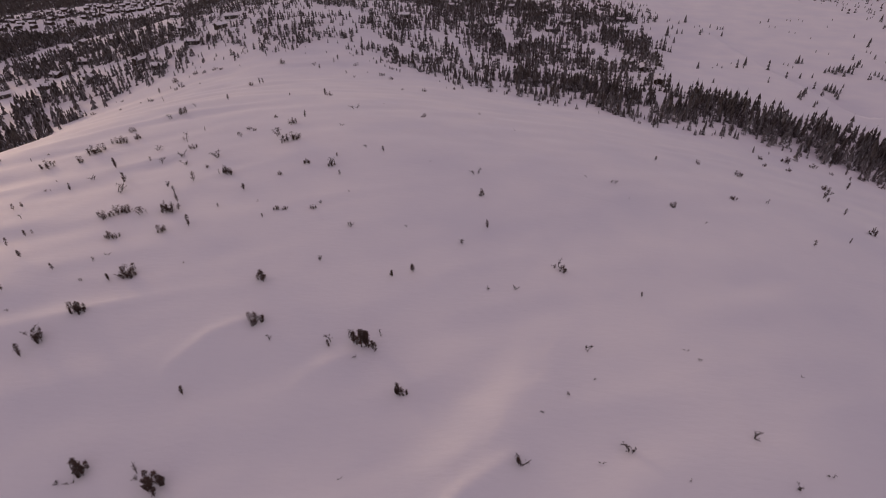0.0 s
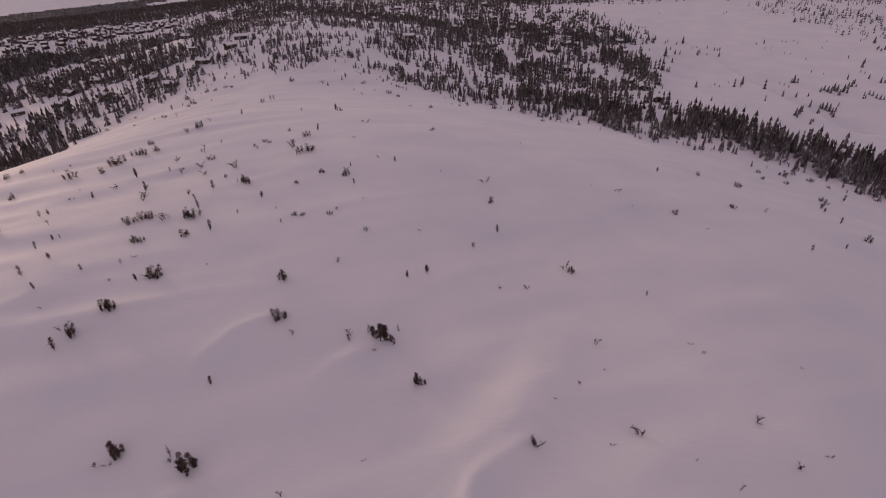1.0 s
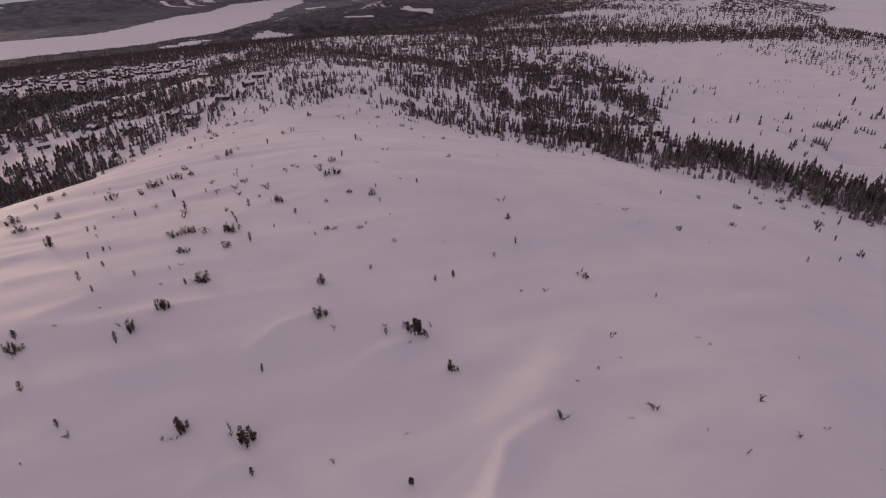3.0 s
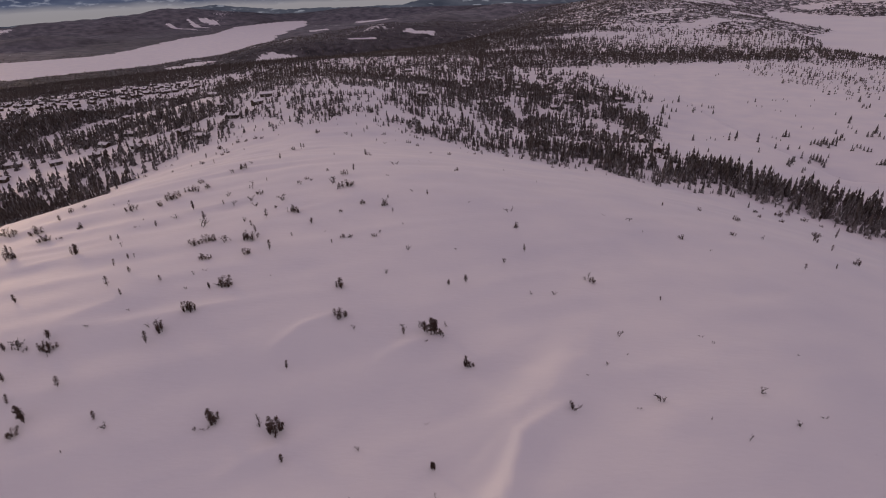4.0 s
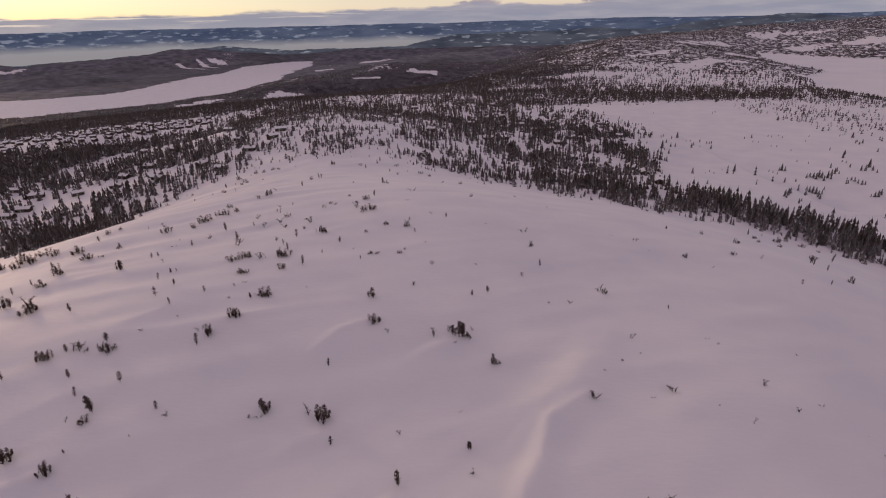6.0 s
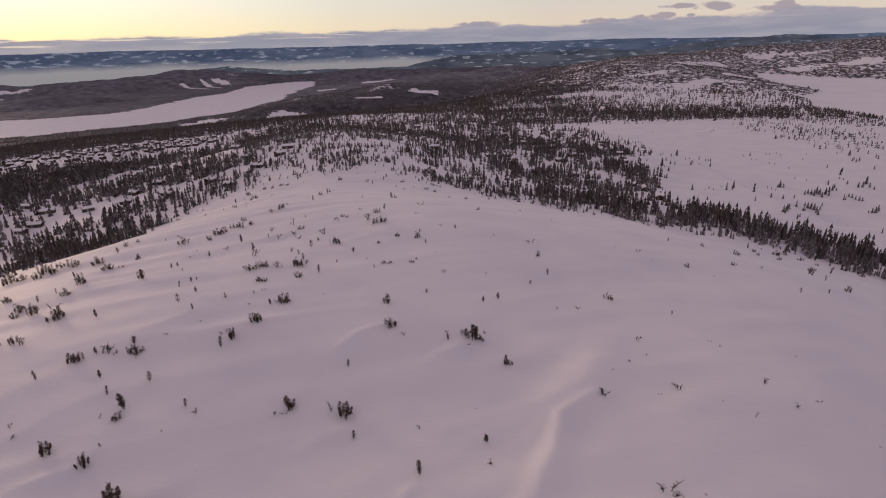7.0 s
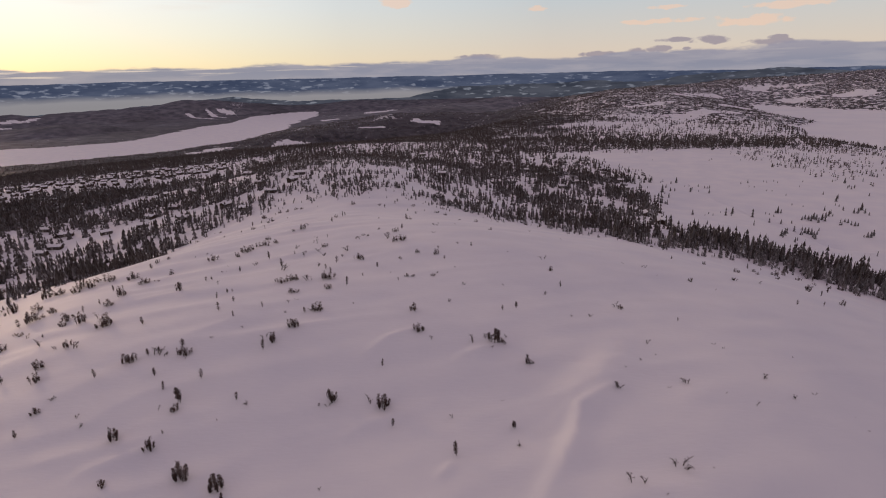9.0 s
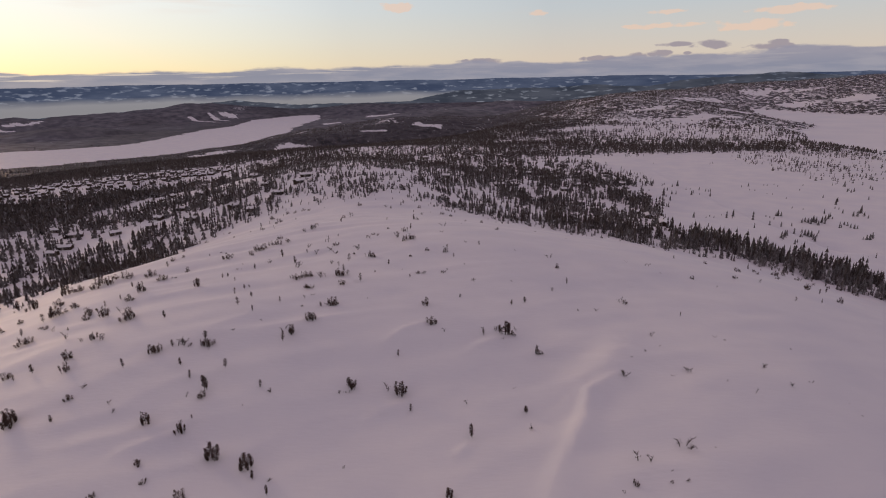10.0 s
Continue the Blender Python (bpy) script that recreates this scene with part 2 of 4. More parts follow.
# wooded hills and ridges far off: x, y, half length, half width, turn, height
FAR_HILLS = [
    (-2500, 3750, 900, 260, 42, 60),
    (-60, 2700, 560, 170, 6, 92),
    (110, 1340, 460, 120, 14, 24),
    (-230, 1020, 220, 90, -8, 12),
    (250, 3500, 700, 240, 3, 66),
    (560, 3050, 300, 130, -10, 48),
    (120, 3900, 420, 150, 12, 70),
    (780, 4050, 380, 160, -6, 64),
    (-480, 2350, 260, 110, 12, 44),
    (-1950, 2950, 260, 150, 40, 55),
    (1400, 2700, 700, 380, 30, 50),
    (1880, 2420, 380, 280, 35, 66),
    (850, 1950, 420, 240, 35, 38),
    (2600, 3300, 600, 400, 35, 25),
]
# crest of the last wooded ridge: azimuth and elevation in degrees, seen from the hill
RIM = [(-60, -2.2), (-38, -2.4), (-30, -2.2), (-23, -1.65), (-20, -1.5), (-14, -2.05), (-3, -1.95), (2, -1.0), (11, -0.9), (15, -0.65), (20, -0.95), (23, -0.4), (31, 0.14), (38, -0.4), (60, -0.3)]
# lakes: level, then x, y and half width along the middle line
LAKE_WEST = (-190.0, [(-1650, 1970, 300), (-1430, 2070, 268), (-1216, 2245, 256), (-1106, 2430, 240), (-1082, 2815, 275), (-1093, 3147, 260), (-1070, 3400, 215), (-1092, 4008, 220), (-1040, 4330, 120)])
LAKE_MID = (-190.0, [(-540, 3720, 25), (-480, 3950, 75), (-430, 4200, 95), (-290, 4420, 55)])
LAKE_EAST = (-72.0, [(1180, 2080, 5), (1150, 1640, 165), (1130, 1300, 225), (1010, 960, 330), (1400, 700, 400)])
BOG = -57.0
# snow drifts in the lee of shrubs: from x, y to x, y, half width, height
DRIFTS = [
    (33.1, 92.6, 26.0, 88.0, 1.3, 0.4), (26.0, 88.0, 24.1, 82.6, 1.7, 0.5), (24.1, 82.6, 20.7, 75.7, 2.0, 0.5), (20.7, 75.7, 14.5, 64.0, 2.4, 0.45),
    (37.2, 106.0, 33.4, 100.0, 4.6, 0.6), (33.4, 100.0, 25.5, 91.0, 5.4, 0.65), (-4.6, 118.0, -9.6, 115.4, 1.2, 0.4), (-9.6, 115.4, -13.5, 110.0, 1.6, 0.3),
    (-47.9, 83.6, -56.0, 79.5, 1.3, 0.4), (3.6, 76.4, 1.6, 74.0, 0.8, 0.3), (12.0, 110.5, 6.0, 107.5, 1.4, 0.4), (-8.0, 89.0, -13.0, 86.5, 1.5, 0.35),
]


def lake_gap(x, y, line):
    """How far outside a lake's shore a place lies; less than 0 on the lake."""
    best = np.full(np.shape(x), 1e9)
    for (ax, ay, aw), (bx, by, bw) in zip(line, line[1:]):
        t = np.clip(((x - ax) * (bx - ax) + (y - ay) * (by - ay)) / ((bx - ax) ** 2 + (by - ay) ** 2), 0, 1)
        best = np.minimum(best, np.hypot(x - ax - t * (bx - ax), y - ay - t * (by - ay)) - aw - t * (bw - aw))
    return best + 28 * fbm(x, y, 160, 3, 31)


def height(x, y):
    x, y = np.asarray(x, float), np.asarray(y, float)
    reach = np.hypot(x, y)
    far = np.clip((reach - 770) / 1350, 0, 1) ** 1.15 * ease((0.12 * y + 350 + 0.4 * np.maximum(0, y - 1900) - x) / 900) * ease((y + 200) / 400)
    z = -57 - 145 * far - 6 * ease((y - 700) / 800)
    for cx, cy, w, amp in HILLS:
        z = z + amp * np.exp(-((x - cx) ** 2 + (y - cy) ** 2) / (2 * w * w))
    for n, amp in enumerate(SWELLS):
        cx, cy = -75 + 30 * (n % 6), (72, 98, 124, 150, 185)[n // 6]
        z = z + amp * np.exp(-((x - cx) ** 2 + (y - cy) ** 2) / 1152.0)
    for cx, cy, la, lb, turn, amp in FAR_HILLS:
        c, s = math.cos(radians(turn)), math.sin(radians(turn))
        u, v = ((x - cx) * c + (y - cy) * s) / la, ((y - cy) * c - (x - cx) * s) / lb
        z = z + amp * np.exp(-(u * u + v * v) / 2) * (1 + 0.25 * fbm(x, y, 500, 3, 5))
    dist = np.hypot(x, y - 20)
    # rolling ground off the hill, none on the bog
    bog = ease((x - 170 - 0.05 * y) / 60) * ease((y - 250) / 80) * ease((900 - y) / 60)
    z = z + (1 - bog) * 3.0 * fbm(x, y, 140, 3, 9) * ease((dist - 280) / 200)
    z = z + (1 - bog) * 9.0 * fbm(x, y, 420, 3, 19) * ease((dist - 900) / 600)
    r, az = np.hypot(x, y), np.degrees(np.arctan2(x, y))
    crest = 56 + r * np.tan(np.radians(np.interp(az, [p[0] for p in RIM], [p[1] for p in RIM]))) + 12 * fbm(az, az * 0 + 3.3, 2.2, 4, 88)
    z = z + ease((r - 4300) / 480) * np.maximum(np.minimum(crest, 56 - r * np.where(az < -5, 0.026, 0.038)) - z, 0)
    z = z * (1 - bog) + bog * np.maximum(BOG, np.minimum(z, BOG + 200 * (1 - bog)))
    # wind drifts on the hill, long across the wind
    c, s = math.cos(radians(14)), math.sin(radians(14))
    u, v = x * c + y * s, y * c - x * s
    drift = (0.26 + 0.4 * ease((-x - 5) / 40) * ease((y - 95) / 40)) * (0.7 * fbm(u / 3.2, v, 17, 3, 41) + 0.55 - 1.5 * np.abs(fbm(u / 3.4, v, 13, 2, 53))) + 0.12 * fbm(u / 2.0, v, 5, 2, 47)
    for x0, y0, x1, y1, wide, tall in DRIFTS:
        t = np.clip(((x - x0) * (x1 - x0) + (y - y0) * (y1 - y0)) / ((x1 - x0) ** 2 + (y1 - y0) ** 2), 0, 1)
        lee = np.where((x - x0) * (y1 - y0) - (y - y0) * (x1 - x0) > 0, 1.0, 1.9)
        off = np.hypot(x - x0 - t * (x1 - x0), y - y0 - t * (y1 - y0)) / (wide * lee)
        drift = drift + 1.3 * tall * np.exp(-off * (0.25 + off) * 1.4) * (0.55 + 0.45 * np.sin(math.pi * np.clip(t, 0.05, 0.95)))
    z = z + drift * ease((420 - dist) / 150)
    for level, line in (LAKE_WEST, LAKE_MID, LAKE_EAST):
        g = lake_gap(x, y, line)
        shore = level + 1.5 + np.maximum(g, 0) * 0.16
        z = np.where(g < 0, level - 2, np.where(g < 900, np.minimum(z, shore) * 1.0, z))
        z = np.where(g < 0, level - 2, np.maximum(z, level + 1.0) if level < -100 else z)
    return z


# how far the bare hill top reaches: azimuth in degrees, metres from the origin
HILL_EDGE = [(-60, 200), (-45, 228), (-40, 236), (-36, 246), (-31, 264), (-29, 288), (-27, 312), (-22, 352), (-16, 364), (-11, 356), (-5, 350), (0, 334), (4, 312), (10, 300), (13, 285), (20, 281), (25, 291), (34, 291), (40, 290), (60, 230)]


# open snow in the woods: from x, y to x, y, half width
CLEARINGS_WEST = [
    (-295, 493, -288, 499, 20), (-270, 515, -260, 526, 21), (-252, 370, -241, 375, 14), (-252, 354, -242, 354, 10), (-227, 395, -219, 398, 16), (-199, 403, -177, 395, 13),
    (-182, 337, -160, 334, 8), (-152, 405, -137, 406, 10), (-217, 525, -171, 484, 12), (-733, 1020, -586, 924, 18), (-505, 738, -461, 730, 12), (-857, 2077, -841, 2112, 55),
    (-584, 2173, -565, 2169, 40),
]
CLEARINGS_KNOLL = [
    (-49, 454, -33, 449, 12), (-157, 765, -94, 559, 7), (-33, 365, -22, 376, 8), (-14, 387, 1, 378, 4), (-241, 779, -217, 767, 8), (-87, 363, -81, 371, 5),
]
CLEARINGS_EAST = [
    (22, 428, 40, 442, 10), (42, 398, 53, 396, 6), (78, 515, 79, 455, 4), (104, 487, 112, 478, 9), (105, 421, 129, 433, 5), (149, 464, 147, 420, 11),
    (124, 360, 145, 373, 8), (128, 342, 137, 328, 4), (113, 663, 133, 687, 8),
]
CLEARINGS_FAR = [
    (-1790, 4050, -1560, 3870, 13), (-1700, 4160, -1500, 3980, 13),
    (-2640, 3440, -2540, 3560, 27), (-2580, 3290, -2540, 3310, 16), (-1590, 4180, -1490, 4150, 27), (-690, 3320, -610, 3345, 16), 
    (-110, 2545, 0, 2525, 16), (540, 1600, 640, 1640, 12), (640, 1674, 690, 1674, 12), (-330, 2430, -250, 2440, 10),
]
CLEARINGS_HILLS = [
    (270, 1258, 440, 1270, 20), (375, 1582, 420, 1568, 18), (210, 908, 255, 900, 6), (120, 1104, 225, 1130, 12), (270, 1034, 300, 1030, 8),
    (1330, 2390, 1500, 2330, 50), (1290, 2080, 1460, 1990, 40), (590, 1398, 770, 1475, 22), (800, 2050, 900, 2090, 30), (1000, 2250, 1080, 2230, 30), (900, 1750, 960, 1790, 24),
]
# closed stands of trees: from x, y to x, y, half width, how closed
THICKETS_WEST = [
    (-212, 296, -110, 202, 8, 0.9), (-331, 485, -328, 506, 31, 0.95), (-331, 550, -334, 558, 22, 0.8), (-473, 668, -342, 678, 16, 1.0), (-173, 420, -168, 425, 18, 0.55), (-184, 323, -154, 336, 5, 0.7),
    (-190, 431, -177, 423, 13, 0.5),
]
THICKETS_EAST = [
    (74, 965, 102, 930, 91, 0.95), (39, 580, 52, 565, 32, 0.5), (176, 718, 178, 702, 36, 0.9), (196, 642, 197, 605, 29, 0.8), (169, 500, 173, 489, 18, 0.8), (63, 351, 123, 307, 10, 0.9),
    (154, 509, 157, 504, 19, 0.7), (145, 314, 166, 295, 15, 1.0), (188, 283, 205, 269, 17, 1.0),
]
THICKETS_BOG = [
    (546, 881, 579, 788, 43, 1.6), (458, 724, 490, 723, 19, 1.3), (422, 662, 432, 660, 10, 1.3), (465, 672, 483, 677, 17, 1.3), (488, 664, 513, 664, 12, 1.3), (456, 608, 465, 605, 19, 0.8),
]


def past_hill(x, y):
    """Metres beyond the edge of the bare hill top; less than 0 on it."""
    az = np.degrees(np.arctan2(x, np.maximum(y, 1.0)))
    return np.hypot(x, y) - np.interp(az, [p[0] for p in HILL_EDGE], [p[1] for p in HILL_EDGE]) - 7 * fbm(x, y, 22, 3, 77)


def strip(x, y, x0, y0, x1, y1):
    """How far a place lies from the line between two others."""
    t = np.clip(((x - x0) * (x1 - x0) + (y - y0) * (y1 - y0)) / ((x1 - x0) ** 2 + (y1 - y0) ** 2), 0, 1)
    return np.hypot(x - x0 - t * (x1 - x0), y - y0 - t * (y1 - y0))


def woods(x, y):
    """How closed the forest is at a place, 0 to 1."""
    x, y = np.asarray(x, float), np.asarray(y, float)
    dist, az = np.hypot(x, y), np.degrees(np.arctan2(x, np.maximum(y, 1.0)))
    past = past_hill(x, y)
    low = ease((-18 - az) / 6)
    d = np.clip(0.21 - 0.06 * low + (0.16 - 0.05 * low) * fbm(x, y, 40, 3, 61), 0.02, 1)
    d = np.maximum(d, (0.13 + 0.2 * ease((-30 - az) / 4) + 0.2 * fbm(x, y, 18, 2, 36)) * ease((-21 - az) / 5) * ease((50 + 25 * fbm(x, y, 40, 2, 15) - past) / 15))
    # open growth where the hill runs into the knoll
    saddle = ease((az + 28) / 4) * ease((12 - az) / 4) * ease((140 - past) / 30)
    d = np.maximum(d, saddle * (0.2 + 0.12 * fbm(x, y, 20, 2, 38)))
    # the closed belt between the hill and the bog, and another below the cabins to the west
    belt = ease((az - 13) / 10) * ease((62 - past) / 25) * (0.7 + 0.4 * fbm(x, y, 25, 2, 35))
    rag = 10 * fbm(x, y, 40, 2, 17)
    west = ease((dist - 588 + 11 * np.clip(-az - 35, 0, 6) + rag) / 12) * ease((650 - dist + rag) / 12) * ease((-25 - az) / 5)
    d = np.maximum(d, np.maximum(belt * 0.62, west * 0.6))
    # the hamlet, and the closed woods from there down to the lake
    lane = dist - 735 - 5 * (az + 38)
    d = d * (1 - 0.4 * ease((lane + 60) / 30) * ease((110 - lane) / 20) * ease((-16 - az) / 6))
    d = d + 0.7 * ease((lane - 110) / 30) * ease((5 - az) / 8)
    # the knoll's far side
    d = d + 0.35 * ease((y - 540) / 120) * ease((150 - x) / 60) * ease((az + 20) / 8)
    inside = ease((past - 62) / 14) * ease((x - 184 + 0.12 * np.maximum(0, y - 600) + 0.28 * np.maximum(0, 480 - y) + 14 * fbm(x, y, 50, 3, 3)) / 12)
    inside = inside * ease((850 + 30 * fbm(x, y, 90, 3, 13) - y) / 12) * ease((438 - x + 0.25 * np.maximum(0, 640 - y) + 40 * fbm(x, y, 80, 2, 23)) / 30)
    # a dark row behind the bog, open woods on the low hills beyond it
    d = d + 0.8 * ease((y - 840) / 20) * ease((1100 - y) / 60) * ease((x - 60) / 40)
    blend = ease((dist - 950) / 200)
    east = ease((az - 2) / 10)
    d = d * (1 - blend) + blend * (0.84 + 0.24 * ease((-19 - az) / 5) - (0.16 + 0.18 * ease((az - 26) / 4)) * east + 0.14 * fbm(x, y, 260, 3, 71) + 0.25 * fbm(x, y, 45, 3, 73))
    way = az + 5 * fbm(x, y, 260, 3, 33)
    half = ease((way - 11) / 4) * ease((dist - 1080) / 80)
    d = d * (1 - half * np.clip(0.22 - 0.9 * fbm(x, y, 130, 4, 75), 0, 0.75))
    d = np.maximum(d, np.clip(0.8 + 0.4 * fbm(x, y, 330, 4, 79), 0.3, 1) * (1 - ease((way - 9) / 4)) * ease((dist - 1500) / 400))
    stray = 0.0015 + 0.10 * np.maximum(0, fbm(x, y, 40, 2, 44) - 0.12) * ease((x - 400) / 90)
    d = d * (1 - inside) + stray * inside
    for x0, y0, x1, y1, wide, full in THICKETS_WEST + THICKETS_EAST + THICKETS_BOG:
        d = np.maximum(d, 0.62 * full * (0.8 + 0.45 * fbm(x, y, 9, 2, 29)) * (1 - ease((strip(x, y, x0, y0, x1, y1) - wide - 5 * fbm(x, y, 14, 2, 27)) / (6 + 0.3 * wide))))
    for x0, y0, x1, y1, wide in CLEARINGS_WEST + CLEARINGS_KNOLL + CLEARINGS_EAST + CLEARINGS_FAR + CLEARINGS_HILLS:
        rag = 3 * fbm(x, y, 15, 2, 9) + 0.9 * wide * fbm(x, y, 2 * wide, 3, 10) * (wide > 14)
        d = d * (0.1 + 0.9 * ease((strip(x, y, x0, y0, x1, y1) - wide - rag) / (4 + 0.25 * wide)))
    for level, line in (LAKE_WEST, LAKE_MID, LAKE_EAST):
        d = np.where(lake_gap(x, y, line) < 6, 0, d)
    return np.clip(np.where(past < -8, 0, d * (0.04 + 0.96 * ease((past + 3) / 16))), 0, 1)


def build_ground():
    cx, cy = 10.0, -20.0
    angles = np.r_[np.arange(-46, 46, 0.25), np.arange(46, 314, 4.0)]
    radii = [0.0, 12, 24, 36, 46]
    while radii[-1] < 4850:
        radii.append(radii[-1] + max(0.9, 0.0085 * radii[-1]))
    radii = np.array(radii[1:])
    aa, rr = np.meshgrid(np.radians(angles), radii)
    x, y = cx + rr * np.sin(aa), cy + rr * np.cos(aa)
    z = height(x, y)
    rows, cols = x.shape
    verts = np.stack([x, y, z], -1).reshape(-1, 3)
    i, j = np.meshgrid(np.arange(rows - 1), np.arange(cols), indexing="ij")
    k = (j + 1) % cols
    faces = np.stack([i * cols + j, i * cols + k, (i + 1) * cols + k, (i + 1) * cols + j], -1).reshape(-1, 4)[:, ::-1]
    me = bpy.data.meshes.new("ground")
    hub = len(verts)
    verts = np.vstack([verts, [[cx, cy, float(height(cx, cy))]]])
    fan = [(hub, (q + 1) % cols, q) for q in range(cols)]
    me.from_pydata(verts.tolist(), [], faces.tolist() + fan)
    att = me.attributes.new("woods", "FLOAT", "POINT")
    full = woods(x, y)
    closed = full * ease((np.hypot(x, y) - 900) / 600) * (1 - 0.45 * ease((np.degrees(np.arctan2(x, y)) - 11) / 4) * ease((3300 - np.hypot(x, y)) / 200))
    # closed forest on the last ridge, but for the bare fell top
    az = np.degrees(np.arctan2(x, y))
    last = ease((np.hypot(x, y) - 3900) / 300) * ease((az + 6) / 5)
    fell = ease((az - 30) / 1.5) * ease((35 - az) / 1.5) * ease((z - 30) / 15)
    closed = np.maximum(closed, last * 0.95) * (1 - fell)
    closed = np.maximum(closed, (0.56 + 0.1 * ease((np.hypot(x, y) - 2600) / 400)) * ease((az - 11) / 4) * ease((np.hypot(x, y) - 1300) / 300) * (full > 0.05))
    d = np.r_[closed.ravel(), 0.0]
    att.data.foreach_set("value", d.astype(np.float32))
    # woods turn paler and bluer with distance: haze put into the colour
    haze = ease((np.hypot(x, y) - 2100) / 1300) * (0.85 + 0.6 * fbm(x, y, 420, 3, 57))
    att = me.attributes.new("haze", "FLOAT", "POINT")
    att.data.foreach_set("value", np.r_[haze.ravel(), 0.0].astype(np.float32))
    me.polygons.foreach_set("use_smooth", np.ones(len(me.polygons), bool))
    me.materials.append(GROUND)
    return tagged(new("ground", me), "snow-covered fell hill sloping to woods and a white bog", "ground", kind="structure")


build_ground()


def build_lake(name, level, line, label):
    xs = np.array([p[0] for p in line])
    ys = np.array([p[1] for p in line])
    x0, x1, y0, y1 = xs.min() - 480, xs.max() + 480, ys.min() - 480, ys.max() + 250
    nx, ny = 60, 60
    gx, gy = np.meshgrid(np.linspace(x0, x1, nx), np.linspace(y0, y1, ny))
    keep = (lake_gap(gx, gy, line) < 130) & (np.hypot(gx, gy) < 4900)
    verts = np.stack([gx, gy, np.full_like(gx, level)], -1).reshape(-1, 3)
    faces = []
    for r in range(ny - 1):
        for c in range(nx - 1):
            if keep[r, c] or keep[r, c + 1] or keep[r + 1, c] or keep[r + 1, c + 1]:
                q = r * nx + c
                faces.append((q, q + 1, q + nx + 1, q + nx))
    me = bpy.data.meshes.new(name)
    me.from_pydata(verts.tolist(), [], faces)
    me.materials.append(ICE)
    return tagged(new(name, me), label, "lake", kind="structure")


build_lake("water_west", *LAKE_WEST, "long frozen lake covered in snow below wooded hills")
build_lake("water_middle", *LAKE_MID, "small frozen lake among dark wooded hills")
build_lake("water_east", *LAKE_EAST, "frozen lake covered in smooth snow beside the bog")

# ---------------------------------------------------------------- woods


def conifer(tiers, blades, sides, seed, slim=0.2, ragged=0.3):
    """Vertices, faces and material numbers of a spruce 1 m high: trunk, then tiers of drooping boughs."""
    rnd = random.Random(seed)
    v, f, m = [], [], []
    for k in range(sides):
        t = 2 * math.pi * k / sides
        v.append((0.018 * math.cos(t), 0.018 * math.sin(t), -0.03))
    v.append((0, 0, 0.9))
    for k in range(sides):
        f.append((k, (k + 1) % sides, sides))
        m.append(1)
    for tier in range(tiers):
        u = tier / max(1, tiers - 1)
        z = 0.1 + 0.86 * u
        reach = slim * (1 - u) ** 0.8 * (0.85 + 0.3 * rnd.random()) + 0.012
        for b in range(blades):
            t = 2 * math.pi * (b + rnd.random() * 0.7 + 0.5 * (tier % 2)) / blades
            r = reach * (1 - ragged * rnd.random())
            half = 2.2 * math.pi / blades * 0.42
            drop = 0.55 * r + 0.02
            n = len(v)
            v.append((0, 0, min(1.0, z + 0.05 + 0.75 / tiers)))
            v.append((r * 0.75 * math.cos(t - half), r * 0.75 * math.sin(t - half), z - drop * 0.75))
            v.append((r * math.cos(t), r * math.sin(t), z - drop))
            v.append((r * 0.75 * math.cos(t + half), r * 0.75 * math.sin(t + half), z - drop * 0.75))
            f += [(n, n + 1, n + 2), (n, n + 2, n + 3)]
            m += [2, 2] if u < 0.5 and rnd.random() < 0.75 else [0, 0]
    return np.array(v), f, m


def scatter_mesh(name, templates, places, mats):
    """One mesh of many trees: places are rows of x, y, z, height, width factor, turn."""
    rnd = np.random.RandomState(5)
    pick = rnd.randint(0, len(templates), len(places))
    vs, loops, starts, mi, base = [], [], [], [], 0
    for k, (v, f, m) in enumerate(templates):
        p = places[pick == k]
        if not len(p):
            continue
        c, s = np.cos(p[:, 5])[:, None], np.sin(p[:, 5])[:, None]
        w = (p[:, 3] * p[:, 4])[:, None]
        x = (v[None, :, 0] * c - v[None, :, 1] * s) * w + p[:, :1]
        y = (v[None, :, 0] * s + v[None, :, 1] * c) * w + p[:, 1:2]
        z = v[None, :, 2] * p[:, 3:4] + p[:, 2:3]
        vs.append(np.stack([x, y, z], -1).reshape(-1, 3))
        tri = np.array(f)
        loops.append((tri[None] + (np.arange(len(p)) * len(v))[:, None, None] + base).reshape(-1))
        mi.append(np.tile(m, len(p)))
        base += len(p) * len(v)
    vs, loops, mi = np.concatenate(vs), np.concatenate(loops), np.concatenate(mi)
    me = bpy.data.meshes.new(name)
    me.vertices.add(len(vs))
    me.vertices.foreach_set("co", vs.ravel())
    me.loops.add(len(loops))
    me.loops.foreach_set("vertex_index", loops.astype(np.int32))
    me.polygons.add(len(loops) // 3)
    me.polygons.foreach_set("loop_start", np.arange(0, len(loops), 3, dtype=np.int32))
    me.polygons.foreach_set("material_index", mi.astype(np.int32))
    me.update(calc_edges=True)
    for m in mats:
        me.materials.append(m)
    return new(name, me)


def sow(rnd, n, x0, x1, y0, y1, thin=1.0):
    """n tries in a rectangle, kept by how closed the woods are there."""
    x, y = rnd.uniform(x0, x1, n), rnd.uniform(y0, y1, n)
    seen = np.abs(np.arctan2(x - 10, y + 40)) < radians(44)
    x, y = x[seen], y[seen]
    d = woods(x, y)
    clump = np.clip(0.95 + 1.5 * fbm(x, y, 9, 2, 91), 0.1, 2.6)
    keep = rnd.rand(len(x)) < d * thin * (clump + (1 - clump) * ease((d - 0.6) / 0.35))
    return x[keep], y[keep]


